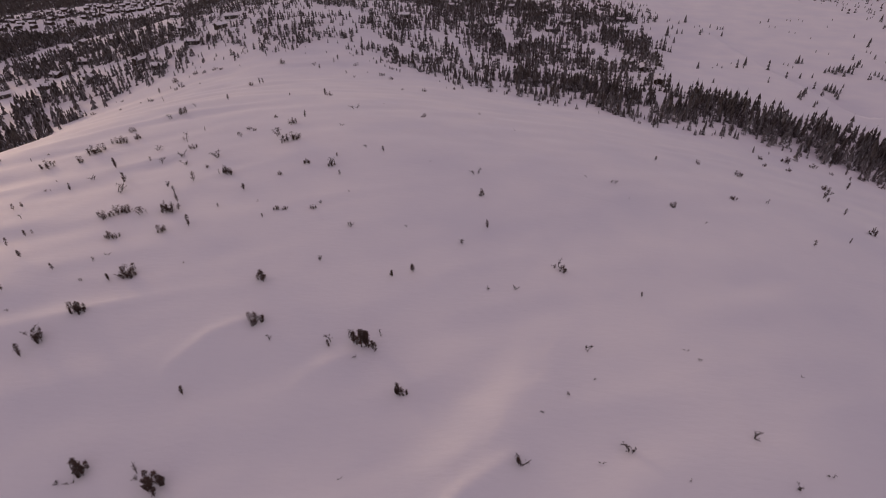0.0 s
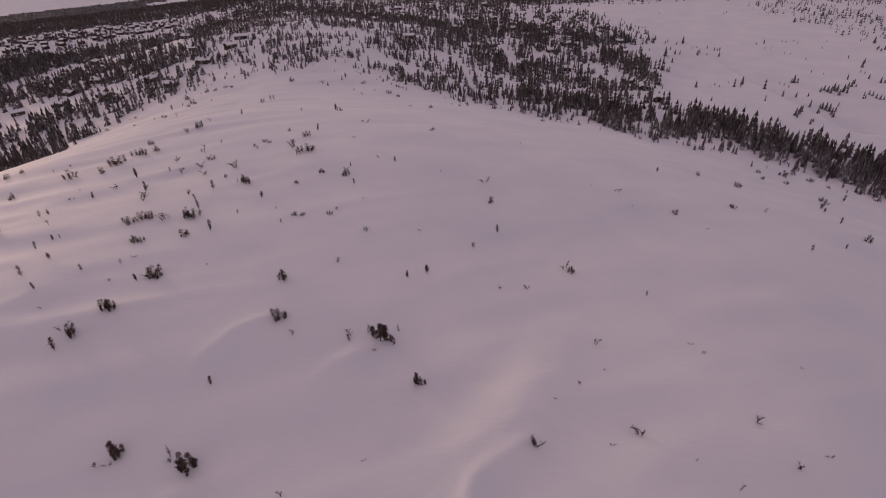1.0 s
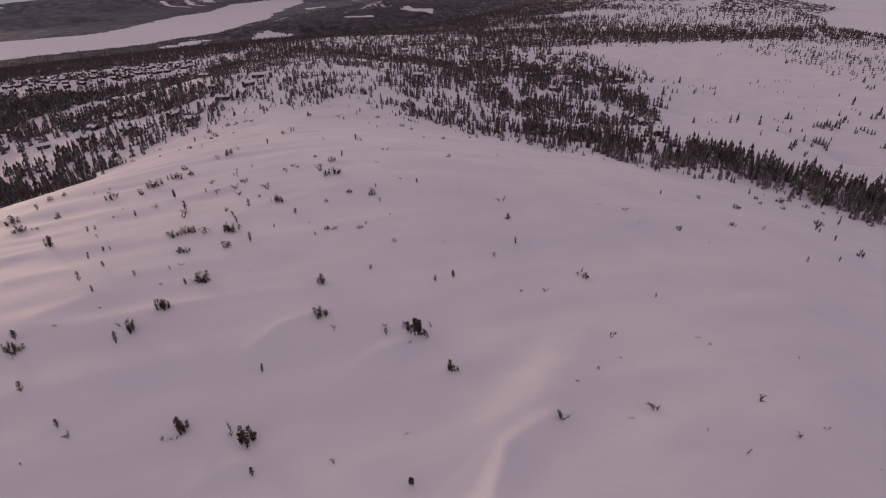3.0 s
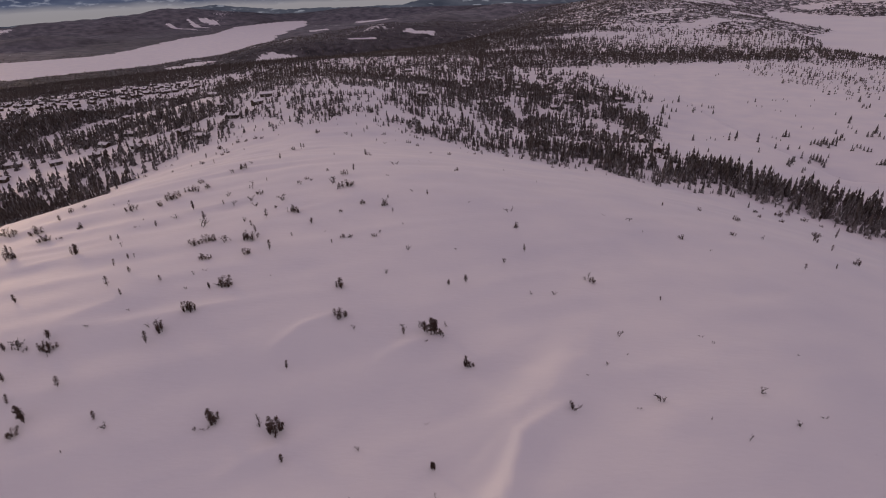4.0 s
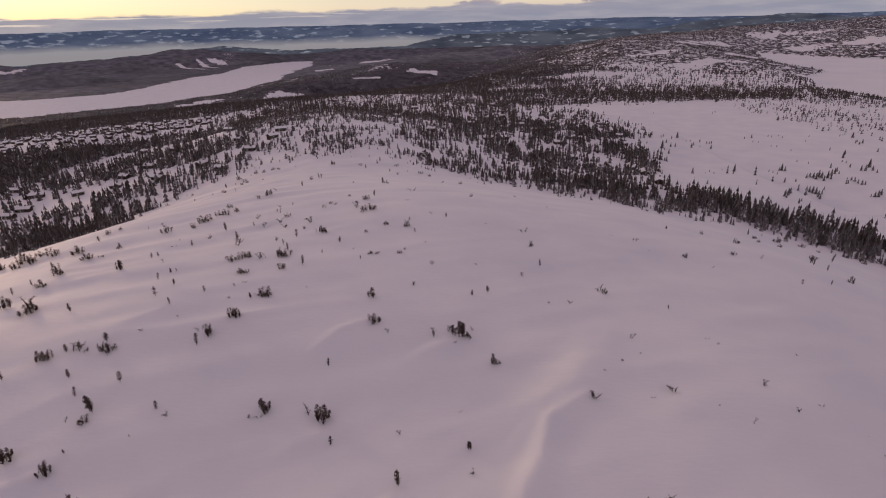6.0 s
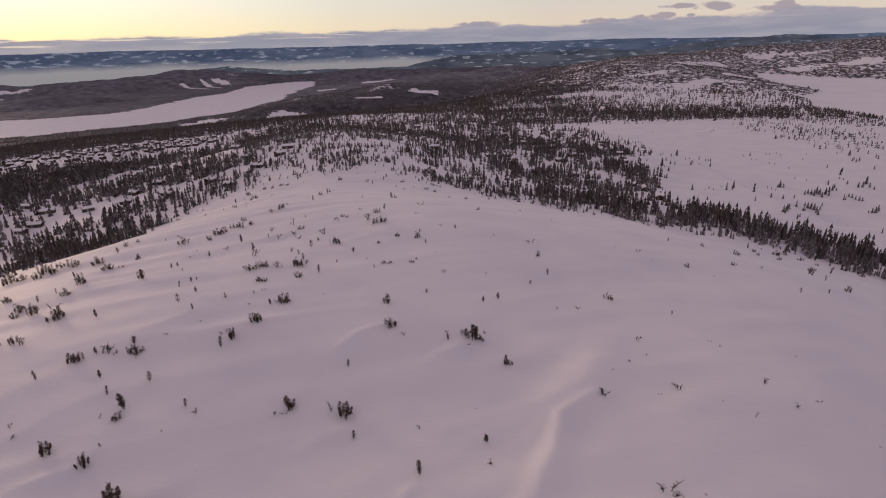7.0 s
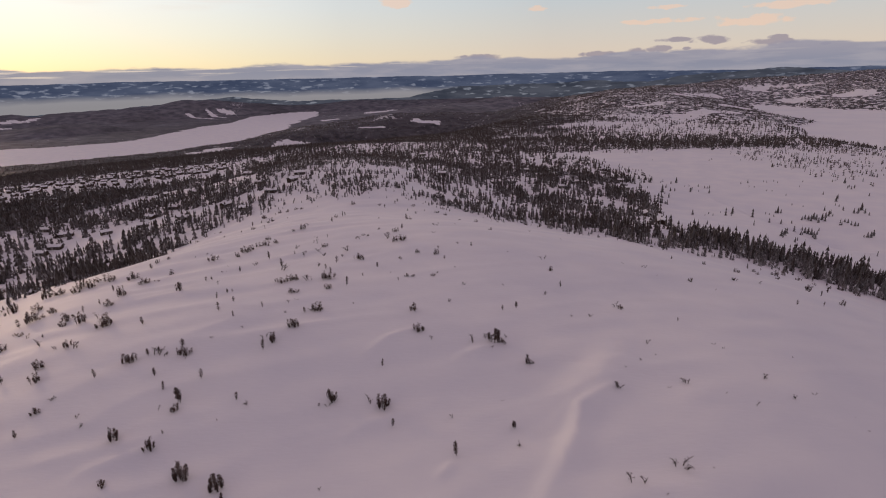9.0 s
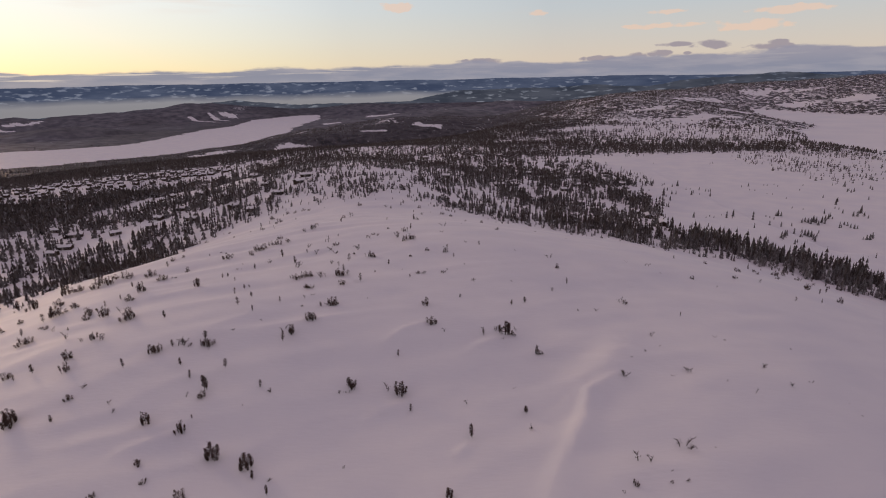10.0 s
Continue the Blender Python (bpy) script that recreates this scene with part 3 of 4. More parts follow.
def grow(n, box, tall, thin, seed, ring):
    """Places of trees: rows of x, y, z, height, width factor, turn, nearest first."""
    rnd = np.random.RandomState(seed)
    x, y = sow(rnd, n, *box, thin)
    d = np.hypot(x - 10, y - 20)
    keep = (d > ring[0]) & (d < ring[1]) & ((d < 600) | (ring[0] > 500) | (np.degrees(np.arctan2(x, y)) < -24))
    if ring[0] > 1000:
        # in the valley to the west the far woods close to an even cover
        keep &= rnd.rand(len(x)) < 0.45 * ease((2950 - np.hypot(x, y)) / 300) + ease((np.degrees(np.arctan2(x, y)) - 9) / 3)
    x, y = x[keep], y[keep]
    z = height(x, y)
    h = tall * (0.36 + 0.86 * rnd.rand(len(x)) ** 1.4) * (0.55 + 0.45 * np.maximum(ease((-16 - z) / 22), ease((np.hypot(x, y) - 900) / 100))) * (1 + 0.12 * ease((x - 40) / 60) + 0.2 * ease((-x - 120) / 60))
    h = h * (0.5 + 0.5 * ease((past_hill(x, y) + 5) / 30)) * (1 - 0.45 * ease((x - 195) / 20) * ease((y - 380) / 60) * ease((835 - y) / 20) * ease((-50 - z) / 4))
    wide = (0.98 + 0.34 * ease((np.hypot(x, y) - 480) / 150)) * (0.85 + 0.5 * rnd.rand(len(x))) * (1 + 0.5 * ease((z + 34) / 16))
    rows = np.stack([x, y, z - 0.1, h, wide, rnd.uniform(0, 6.3, len(x))], 1)
    return rows[np.argsort(np.hypot(x - 10, y - 20))]


def tree_mesh(name, v, f, m, which, mat):
    """The faces of one material as a mesh of its own."""
    me = bpy.data.meshes.new(name)
    mine = [q for q, k in zip(f, m) if k == which]
    used = sorted({i for q in mine for i in q})
    place = {i: n for n, i in enumerate(used)}
    me.from_pydata(np.asarray(v)[used].tolist(), [], [tuple(place[i] for i in q) for q in mine])
    me.materials.append(mat)
    return me


def tree_thing(name, shape, mats, label, category, group, crown="crown", stem="trunk"):
    root = tagged(new(name), label, category, group)
    v, f, m = shape
    for k, part_name in ((0, crown), (1, stem), (2, "skirt")):
        if k not in m:
            continue
        ob = new(part_name, tree_mesh(part_name, v, f, m, k, mats[k]))
        ob.parent = root
        if part_name in ("spray", "foliage", "skirt", "crown", "branchwork"):
            tagged(ob, kind="stuff")
    return root


def plant(kinds, x, y, tall, turn, wide=1.0, z=None):
    """A copy of one of the kinds, standing on the snow."""
    ground = float(height(x, y)) if z is None else z
    m = pose(x, y, ground - 0.05, 0, 0, math.degrees(turn))
    ob = copy_thing(kinds[int(abs(x * 7 + y * 13)) % len(kinds)], m)
    ob.scale = (tall * wide, tall * wide, tall)
    return ob


def forget(roots):
    """Removes the patterns once all copies stand."""
    for root in roots:
        for o in (*root.children_recursive, root):
            bpy.data.objects.remove(o)


NEAR_KINDS = [conifer(7, 6, 4, s, 0.2 + 0.015 * s) for s in range(5)]
KNOLL_KINDS = [conifer(4, 5, 3, s + 30, 0.23) for s in range(5)]
MID_KINDS = [conifer(3, 4, 3, s + 10, 0.23) for s in range(4)]
FAR_KINDS = [conifer(2, 3, 3, s + 20, 0.27, 0.15) for s in range(3)]

near = grow(205000, (-480, 480, 130, 760), 7.2, 0.85, 3, (150, 680))
singles = [tree_thing("spruce_tree", conifer(13, 9, 6, 50 + n, 0.18 + 0.02 * n), (NEEDLES, BARK, FROSTED), "dark spruce rising behind the edge of the hill", "tree", "spruces at the forest edge") for n in range(5)]
frosted = [tree_thing("spruce_tree", conifer(13, 9, 6, 60 + n, 0.18 + 0.02 * n), (NEEDLES if n % 2 else FROSTED, BARK, RIMED), "spruce with frosted lower boughs at the forest edge", "tree", "spruces at the forest edge") for n in range(5)]
for x, y, z, h, w, turn in near[:280].tolist():
    plant(frosted if x > 30 else singles, x, y, h, turn, w, z)
forget(singles + frosted)
rest = near[280:]
close = np.hypot(rest[:, 0], rest[:, 1]) < 345
frosty = np.random.RandomState(8).rand(len(rest)) < 0.14 + 0.6 * ease((rest[:, 0] - 30) / 40) * ease((45 - past_hill(rest[:, 0], rest[:, 1])) / 20)
tagged(scatter_mesh("spruce_forest", NEAR_KINDS, rest[close & ~frosty], (NEEDLES, BARK, FROSTED)), "dark spruce forest round the bare hill", "forest", kind="stuff")
tagged(scatter_mesh("spruce_forest", NEAR_KINDS, rest[close & frosty], (FROSTED, BARK, RIMED)), "frosted spruces among the dark forest", "forest", kind="stuff")
tagged(scatter_mesh("spruce_forest", KNOLL_KINDS, rest[~close & ~frosty], (NEEDLES, BARK, FROSTED)), "dark scattered spruces on the snowy knoll", "forest", kind="stuff")
tagged(scatter_mesh("spruce_forest", KNOLL_KINDS, rest[~close & frosty], (FROSTED, BARK, RIMED)), "frosted scattered spruces on the snowy knoll", "forest", kind="stuff")
mid = grow(150000, (-1100, 1100, 350, 1500), 7.0, 0.85, 4, (600, 1400))
tagged(scatter_mesh("spruce_forest", MID_KINDS, mid, (NEEDLES, BARK, FROSTED)), "closed spruce forest behind the knoll", "forest", kind="stuff")
# the paler needle colour on these crowns stands in for haze
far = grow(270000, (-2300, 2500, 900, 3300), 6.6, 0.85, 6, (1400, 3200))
tagged(scatter_mesh("spruce_forest", FAR_KINDS, far, (FROSTED, BARK, NEEDLES)), "distant spruce woods on low hills, crowns paled for haze", "forest", kind="stuff")

# ---------------------------------------------------------------- trees on the bog
CABINS = [
    (-240, 389), (-263, 367), (-264, 355), (-202, 353), (-275, 398), (-252, 445), (-208, 430), (-179, 383),
    (-300, 446), (-304, 417), (-152, 393), (-218, 412), (-212, 388), (-122, 403), (-144, 446), (-112, 427),
    (-111, 447), (-212, 712), (-174, 509), (-218, 491), (-258, 516), (-130, 369), (115, 449), (123, 422),
    (151, 418), (147, 353), (96, 458), (68, 509), (52, 494), (103, 570), (122, 582), (136, 545),
    (116, 512), (97, 609), (42, 583), (88, 691), (174, 906), (85, 805), (190, 571), (182, 531),
    (152, 392), (4, 468), (-31, 576), (-22, 755), (-99, 906), (-159, 942),
]
BOG_TREES = [
    (234.0, 428.2, 5.0), (192.7, 407.9, 4.0), (182.1, 362.5, 2.5), (279.5, 443.0, 5.2), (268.3, 440.8, 1.7), (269.4, 437.3, 1.7), (270.0, 432.3, 1.7),
    (220.5, 328.0, 2.9), (226.1, 334.3, 2.0), (262.5, 409.9, 3.2), (271.0, 410.5, 2.4), (299.5, 418.2, 4.9), (307.0, 425.3, 4.2), (312.4, 429.6, 4.2),
    (318.1, 435.6, 3.4), (299.9, 415.1, 3.3), (315.5, 429.2, 2.1), (277.6, 388.8, 2.3), (304.2, 402.9, 2.4), (313.8, 399.1, 2.4), (336.5, 447.3, 3.1),
    (337.8, 436.8, 3.9), (350.7, 445.8, 6.1), (344.8, 429.4, 2.5), (353.0, 479.5, 4.7), (362.2, 490.8, 3.8), (342.3, 465.0, 1.8), (342.9, 461.2, 1.8),
    (360.9, 508.5, 2.5), (416.6, 558.7, 5.4),
]
BOG_TREES_MORE = [
    (402.3, 534.3, 3.1), (408.4, 533.5, 3.6), (395.9, 497.5, 2.9), (296.9, 370.4, 1.8), (307.3, 468.9, 1.8), (380.3, 569.2, 1.7), (361.4, 544.8, 1.6),
    (326.0, 508.3, 1.5), (313.0, 462.6, 1.4), (410.4, 567.9, 2.2), (215.9, 524.8, 7.1), (208.5, 507.5, 3.5), (213.6, 502.9, 3.9), (226.8, 531.8, 3.6),
    (229.3, 549.1, 3.2), (230.9, 531.6, 3.1), (250.2, 574.5, 5.6), (242.6, 569.5, 2.8), (238.6, 581.0, 2.3), (265.7, 557.3, 2.7), (252.5, 527.7, 1.5),
    (268.5, 549.1, 2.7), (271.0, 548.8, 2.1), (273.0, 548.6, 2.7), (261.9, 525.4, 3.6), (314.5, 567.0, 2.2), (323.9, 571.3, 3.3), (314.3, 550.9, 1.6),
    (318.0, 547.9, 1.6), (342.3, 574.5, 1.7),
]
BOG_TREES_LAST = [
    (344.0, 571.4, 1.7), (353.7, 575.8, 1.7), (352.7, 567.4, 1.7), (320.3, 530.0, 1.5), (323.8, 527.1, 1.5), (250.1, 553.0, 1.6), (258.0, 561.0, 1.6),
    (356.5, 726.3, 2.1), (363.6, 734.2, 2.1), (222.2, 587.4, 5.1), (217.4, 578.6, 3.4), (229.6, 588.9, 4.0), (222.1, 574.3, 2.8), (209.5, 546.2, 2.1),
    (234.3, 575.4, 2.2), (225.6, 651.4, 5.0), (227.0, 678.5, 2.6), (229.5, 697.5, 2.7), (225.0, 659.5, 2.5), (232.5, 657.4, 1.9), (234.8, 652.9, 1.9),
    (237.7, 652.2, 1.9), (240.7, 651.6, 1.9), (201.9, 705.3, 6.1), (204.3, 699.0, 4.0), (207.8, 699.3, 4.0), (195.0, 691.6, 4.0), (194.0, 570.2, 2.8),
    (204.1, 574.1, 3.9),
]
BOG_CLUMPS = [
    (282.0, 442.7, 3.5), (277.9, 443.2, 3.0), (221.6, 343.7, 4.4), (226.2, 347.8, 4.8), (232.2, 355.1, 3.8), (220.1, 339.5, 2.3), (284.7, 419.7, 3.3),
    (288.9, 422.4, 3.7), (289.4, 419.2, 4.1), (289.5, 416.2, 4.9), (295.1, 421.8, 5.4), (295.2, 418.6, 4.9), (292.2, 411.4, 4.1), (264.7, 384.7, 4.2),
    (265.3, 382.1, 4.9), (265.9, 379.5, 4.9), (263.6, 373.4, 4.4), (261.7, 368.7, 4.0), (269.8, 379.1, 3.0), (312.4, 407.9, 3.2), (312.1, 410.9, 2.8),
    (310.9, 402.2, 3.2), (311.6, 399.3, 3.5), (341.0, 436.5, 4.7), (346.2, 435.9, 3.9), (402.4, 529.3, 3.1), (407.0, 538.8, 2.6), (299.3, 370.2, 3.7),
    (301.4, 370.0, 4.4), (305.7, 373.3, 4.4),
]
BOG_CLUMPS_MORE = [
    (213.6, 425.2, 1.7), (213.6, 418.2, 1.6), (226.8, 432.6, 1.3), (205.8, 414.9, 1.2),
]
bog_kinds = [tree_thing("bog_spruce", conifer(11, 7, 5, 70 + s, 0.2), (NEEDLES, BARK, FROSTED), "lone dark spruce standing on the snowy bog", "tree", "spruces on the bog") for s in range(3)]
for n, (x, y, h) in enumerate(BOG_TREES + BOG_TREES_MORE + BOG_TREES_LAST):
    plant(bog_kinds, x, y, h * 1.2, n * 1.7, 1.35)
bushy_kinds = [tree_thing("bog_spruce", conifer(7, 8, 5, 80 + s, 0.3, 0.55), (FROSTED, BARK, FROSTED), "low bushy spruce in a clump on the snowy bog", "tree", "spruces on the bog") for s in range(3)]
for n, (x, y, h) in enumerate(BOG_CLUMPS + BOG_CLUMPS_MORE):
    plant(bushy_kinds, x, y, h * 1.1, n * 2.3, 1.3)
forget(bog_kinds + bushy_kinds)

# ---------------------------------------------------------------- shrubs on the hill
SPRUCES_WEST = [
    (-97.7, 184.6, 2.3), (-99.6, 164.7, 2.1), (-97.4, 146.2, 2.4), (-94.7, 149.8, 2), (-72.3, 130.4, 2.4), (-61.7, 112.6, 2),
    (-68.8, 160.9, 1.9), (-67.7, 162.1, 1.6), (-61.9, 171, 2), (-69.4, 105.7, 2.5), (-108.3, 317.2, 2.9), (-74.3, 89.5, 1.8),
    (-95.7, 108, 1.8), (-92.7, 109.9, 2.5), (-115.5, 136.7, 2.5), (-114.3, 143.9, 3), (-150.1, 179.7, 4.3),
]
SPRUCES_NEAR = [
    (-55.2, 115.1, 2.4), (-56.5, 104.7, 2), (-46, 102.5, 2.5), (-53.7, 132.5, 2.6), (-59, 144.3, 2.1), (-57.3, 147.6, 1.6),
    (-56, 148, 1.2), (-51.9, 138.2, 1.7), (-48.3, 127.6, 1.9), (-32.4, 161.2, 2), (-30.1, 157, 2.5), (-23.7, 146.2, 3),
    (-42.9, 133.1, 1.8), (-31.6, 129.9, 1.7), (-36.8, 113.1, 2.9), (-20.3, 153.3, 1.2), (-16.9, 160, 1.9), (3.3, 165, 1.6),
    (-9.6, 147.9, 1.1), (-4.2, 127.1, 2.9), (-52.3, 99.6, 2.1), (-47.9, 96.2, 3.7), (-36.7, 95.8, 2), (-39.3, 76.2, 2.5),
    (-31.5, 73.9, 2.7), (-18.7, 94.5, 2.6), (-8.1, 92.4, 3), (-6.5, 86.9, 1.9), (4.2, 78.1, 2.9), (13.9, 83.7, 1.8),
    (33.5, 91.5, 1.5), (34.4, 143.5, 2.1),
]
SPRUCES_NEAR_MORE = [
    (16.9, 128.1, 1.6), (20.6, 129.2, 1.9), (8.8, 112.4, 1.6), (12.4, 112.8, 2.4), (12.9, 112.5, 1.9), (13.6, 112, 4.1),
    (14.2, 112.2, 3.3), (14.6, 112, 2.7), (15.1, 112.2, 1.4), (19.4, 103.2, 2.4), (100.2, 144.2, 1.7), (110.4, 147.8, 1.6),
    (57.6, 122.7, 1.2), (-26.9, 67.1, 2), (-30.2, 70.8, 1.8),
]
SPRUCES_FAR = [
    (-55.7, 181.2, 3.1), (-47.3, 182.6, 1.6), (-30.1, 166.4, 2.8), (-13.7, 185.4, 2), (1.4, 174.4, 1.3), (-49.3, 286.4, 3.1),
    (-48.3, 287.4, 2.5), (-44.7, 236, 2.3), (-52.8, 221, 2.4), (-13, 240, 2.8), (-16.6, 312.1, 1.6), (-13.3, 198.3, 1.9),
    (-12.3, 205.2, 2.4), (-24.5, 339, 2.9), (-31, 321.9, 2.4), (-39.7, 200.8, 1.3), (12.1, 176.8, 1.7), (36.2, 302.4, 1.6),
    (-43.4, 194.8, 1.3), (83.6, 188.8, 1.6), (167, 249.7, 2), (173.7, 242, 2.9), (160.9, 214.4, 3), (177.1, 236.6, 2.6),
    (124.6, 168.8, 2.3),
]
SHRUBS_WEST = [
    (-101, 194.9, 1.9), (-97.9, 197.2, 1.4), (-77.2, 187.1, 3.1), (-87.6, 178.1, 2.2), (-100.9, 177.8, 3.6), (-92, 168.1, 2.5),
    (-90.7, 168.3, 1.9), (-109.4, 178.5, 3.7), (-114.2, 180.4, 2.4), (-125.8, 177.6, 3.1), (-118.7, 174.5, 3.3), (-129, 178.7, 2.9),
    (-119.9, 158.9, 3.3), (-110, 151.8, 2.1), (-111.4, 147.4, 2.9), (-100.2, 142.6, 3.2), (-98.5, 138.9, 2.3), (-83.4, 131.9, 3.2),
    (-91.1, 147.9, 2.7), (-68.8, 188.4, 2.2), (-68.2, 193.4, 3.1), (-66.4, 194, 3.1), (-65, 200.2, 2.3), (-62.3, 198.7, 2.9),
    (-64.1, 208.7, 2.1), (-75.5, 96.1, 1.8), (-104.8, 329.4, 3.3), (-96.4, 316.7, 3.2), (-96.8, 284.8, 2.2), (-92.4, 336.9, 2.2),
    (-98.2, 338.6, 2.6), (-87.6, 338.8, 2.2),
]
SHRUBS_WEST_MORE = [
    (-83.6, 336.8, 1.8), (-98.9, 109.7, 2.2), (-110.1, 129.4, 2.8), (-108, 129.6, 2.4), (-110.9, 138.1, 1.2), (-108.5, 137.1, 1.4),
    (-126.9, 150.9, 2), (-129.8, 146.5, 2.3), (-109.1, 150.4, 2.1),
]
SHRUBS_NEAR = [
    (-53, 112, 2.1), (-43.3, 152.2, 2.3), (-41.3, 153.9, 2.5), (-39.9, 154.2, 2.1), (-29.7, 153.2, 2.8), (-28.8, 145, 2),
    (-38.4, 144, 1.8), (-37.2, 144.2, 1.5), (-29, 131, 2.8), (-27.8, 130.4, 1.8), (-7.5, 150.6, 1.3), (-5.7, 150.5, 1),
    (0, 150.7, 1.2), (-4.8, 128.1, 1.8), (-2.9, 117.4, 2.5), (-47.4, 93.5, 1.8), (-50.9, 75.7, 1.6), (34.4, 156.3, 1.7),
    (46.2, 129.5, 1.5), (15.3, 112, 1.1), (19.8, 103.3, 1.3), (76, 157.2, 1.5), (93.4, 164.6, 1.4), (-47.7, 71.4, 1.1),
    (-54.2, 68.7, 1.1), (-40.1, 67.5, 1.8), (26.3, 63.5, 1),
]
SHRUBS_FAR = [
    (-58.8, 200.4, 2), (-38.1, 187.8, 1.9), (-29.7, 173.9, 1.1), (-22.3, 168.9, 2), (-11.7, 186.1, 2.8), (-10.7, 186.5, 2),
    (-5.2, 171.7, 1.7), (-10.4, 166.5, 1.1), (0.9, 169.7, 1.6), (-11.5, 240.2, 1.8), (-0.1, 310.4, 2.3), (5, 302.7, 1.9),
    (-14.5, 198.7, 2.1), (-21.3, 207.3, 1.1), (-25.8, 196.9, 1.3), (-24.1, 195.3, 1), (21.4, 207.9, 1.5), (20.1, 274.3, 1.8),
    (41.3, 308.7, 2), (98.6, 194.8, 1.6), (107.2, 188.8, 2.1), (141.2, 234.2, 1.8), (152.8, 237, 3.4), (143.9, 202.3, 2.5),
]
CLUMPS_WEST = [
    (-118.4, 177.8, 4.7), (-114, 176.1, 4.2), (-92.1, 156, 4.4), (-132.2, 178.9, 4.9), (-113.4, 146.8, 4.6), (-92.5, 137.6, 4.5),
    (-82.2, 132.9, 3.9), (-73.5, 153.4, 3.8), (-85.6, 121.6, 2.8), (-86.7, 113.4, 3.4), (-65.6, 110.5, 3.1), (-64.1, 110.9, 2.8),
    (-83.5, 107.8, 3), (-82.9, 89.7, 4.7), (-83.9, 91.7, 3.8), (-138, 171.1, 4.5),
]
CLUMPS_NEAR = [
    (-54.1, 112.1, 2.7), (-31.4, 153.5, 3.1), (-32.6, 121.2, 2.9), (-31.5, 121.2, 2.9), (-35.6, 115.9, 3.2), (-54.9, 86.5, 3.6),
    (-47, 83.4, 3.2), (-38.5, 75.9, 4.3), (-32.2, 73.5, 4.2), (-18.2, 94.2, 2.8), (-8.8, 91.9, 3.8), (122.9, 156.8, 2.6),
    (0.2, 64.1, 2.1),
]
CLUMPS_FAR = [
    (-23.6, 169.3, 2.8), (-54, 220.2, 2.9),
]
SAPLINGS_WEST = [
    (-87.9, 138.2, 2.8), (-95.1, 126.1, 2.4), (-88.2, 121.5, 1.4), (-83.2, 120.7, 2.4), (-62.6, 155, 1.8), (-74.7, 99.6, 1.2),
    (-65.5, 93.2, 1.2), (-63.3, 90.6, 1.1), (-88.9, 279.9, 2.5), (-104.1, 133.7, 1.6),
]
SAPLINGS_NEAR = [
    (-59.8, 112.7, 2.7), (-59.4, 113.7, 1.8), (-57.7, 112.2, 1.4), (-52.6, 110.2, 0.7), (-49.6, 117.7, 0.9), (-46.4, 164.6, 3),
    (-35.5, 164.6, 1.5), (-45.5, 153.3, 1.2), (-36, 153.1, 2.6), (-34.7, 152.9, 1.7), (-37, 135.7, 1.1), (-35.2, 136.9, 1),
    (-30.1, 130.6, 1.2), (-36.1, 129.8, 0.9), (-37.3, 117.1, 1.8), (-44.7, 122.9, 1.2), (1.2, 152.8, 1), (-2.1, 117.8, 2),
    (-0.1, 114, 1.2), (4, 132.9, 1.1), (-12.3, 154.4, 0.7), (-50.7, 93.8, 1.2), (-34.2, 94.1, 1.1), (-19, 93.1, 1),
    (-20.5, 93.1, 0.9), (-11, 93.7, 1.8), (3.7, 88, 1), (13.1, 91.8, 0.5), (14.5, 79.2, 0.9), (33.8, 91.3, 1.5),
    (28.7, 68.3, 2.3), (30.1, 68.2, 1.4),
]
SAPLINGS_NEAR_MORE = [
    (29.2, 138.3, 1.4), (18.9, 143.4, 1.1), (8.1, 143.2, 1.4), (45.6, 130.3, 1.9), (33.1, 124.6, 0.7), (37.5, 124.4, 0.9),
    (9.3, 113.2, 2.2), (11.5, 114.3, 1.5), (15.6, 111.1, 1.1), (12.8, 109.9, 0.7), (15.9, 114.3, 1.1), (45.6, 109.7, 1.5),
    (41.2, 101.1, 0.7), (6.3, 156.7, 0.7), (101.9, 164.9, 1.5), (79.8, 149.4, 1.1), (66.9, 158.8, 0.8), (59.7, 109.8, 0.7),
    (60.7, 107.5, 0.6), (46.5, 93, 1.8), (61.6, 94.2, 1.2), (42.8, 91.2, 0.6), (51.7, 88.6, 0.5), (54.8, 85, 1.1),
    (63.2, 87.8, 0.9), (67.7, 89.5, 0.8), (45.1, 104, 0.4), (37.4, 98.5, 0.5), (36.5, 69.9, 2.5), (36.3, 70.7, 2.3),
    (40.6, 70.2, 0.6), (73.7, 104.9, 0.4),
]
SAPLINGS_NEAR_LAST = [
    (70.2, 79.6, 0.4), (70.7, 83.5, 0.4), (-27.6, 69.9, 0.8), (-16.3, 72.3, 0.7), (24.3, 62.1, 0.7), (31.2, 63.4, 0.8),
    (33.6, 63.6, 0.7), (32.2, 65.5, 0.6),
]
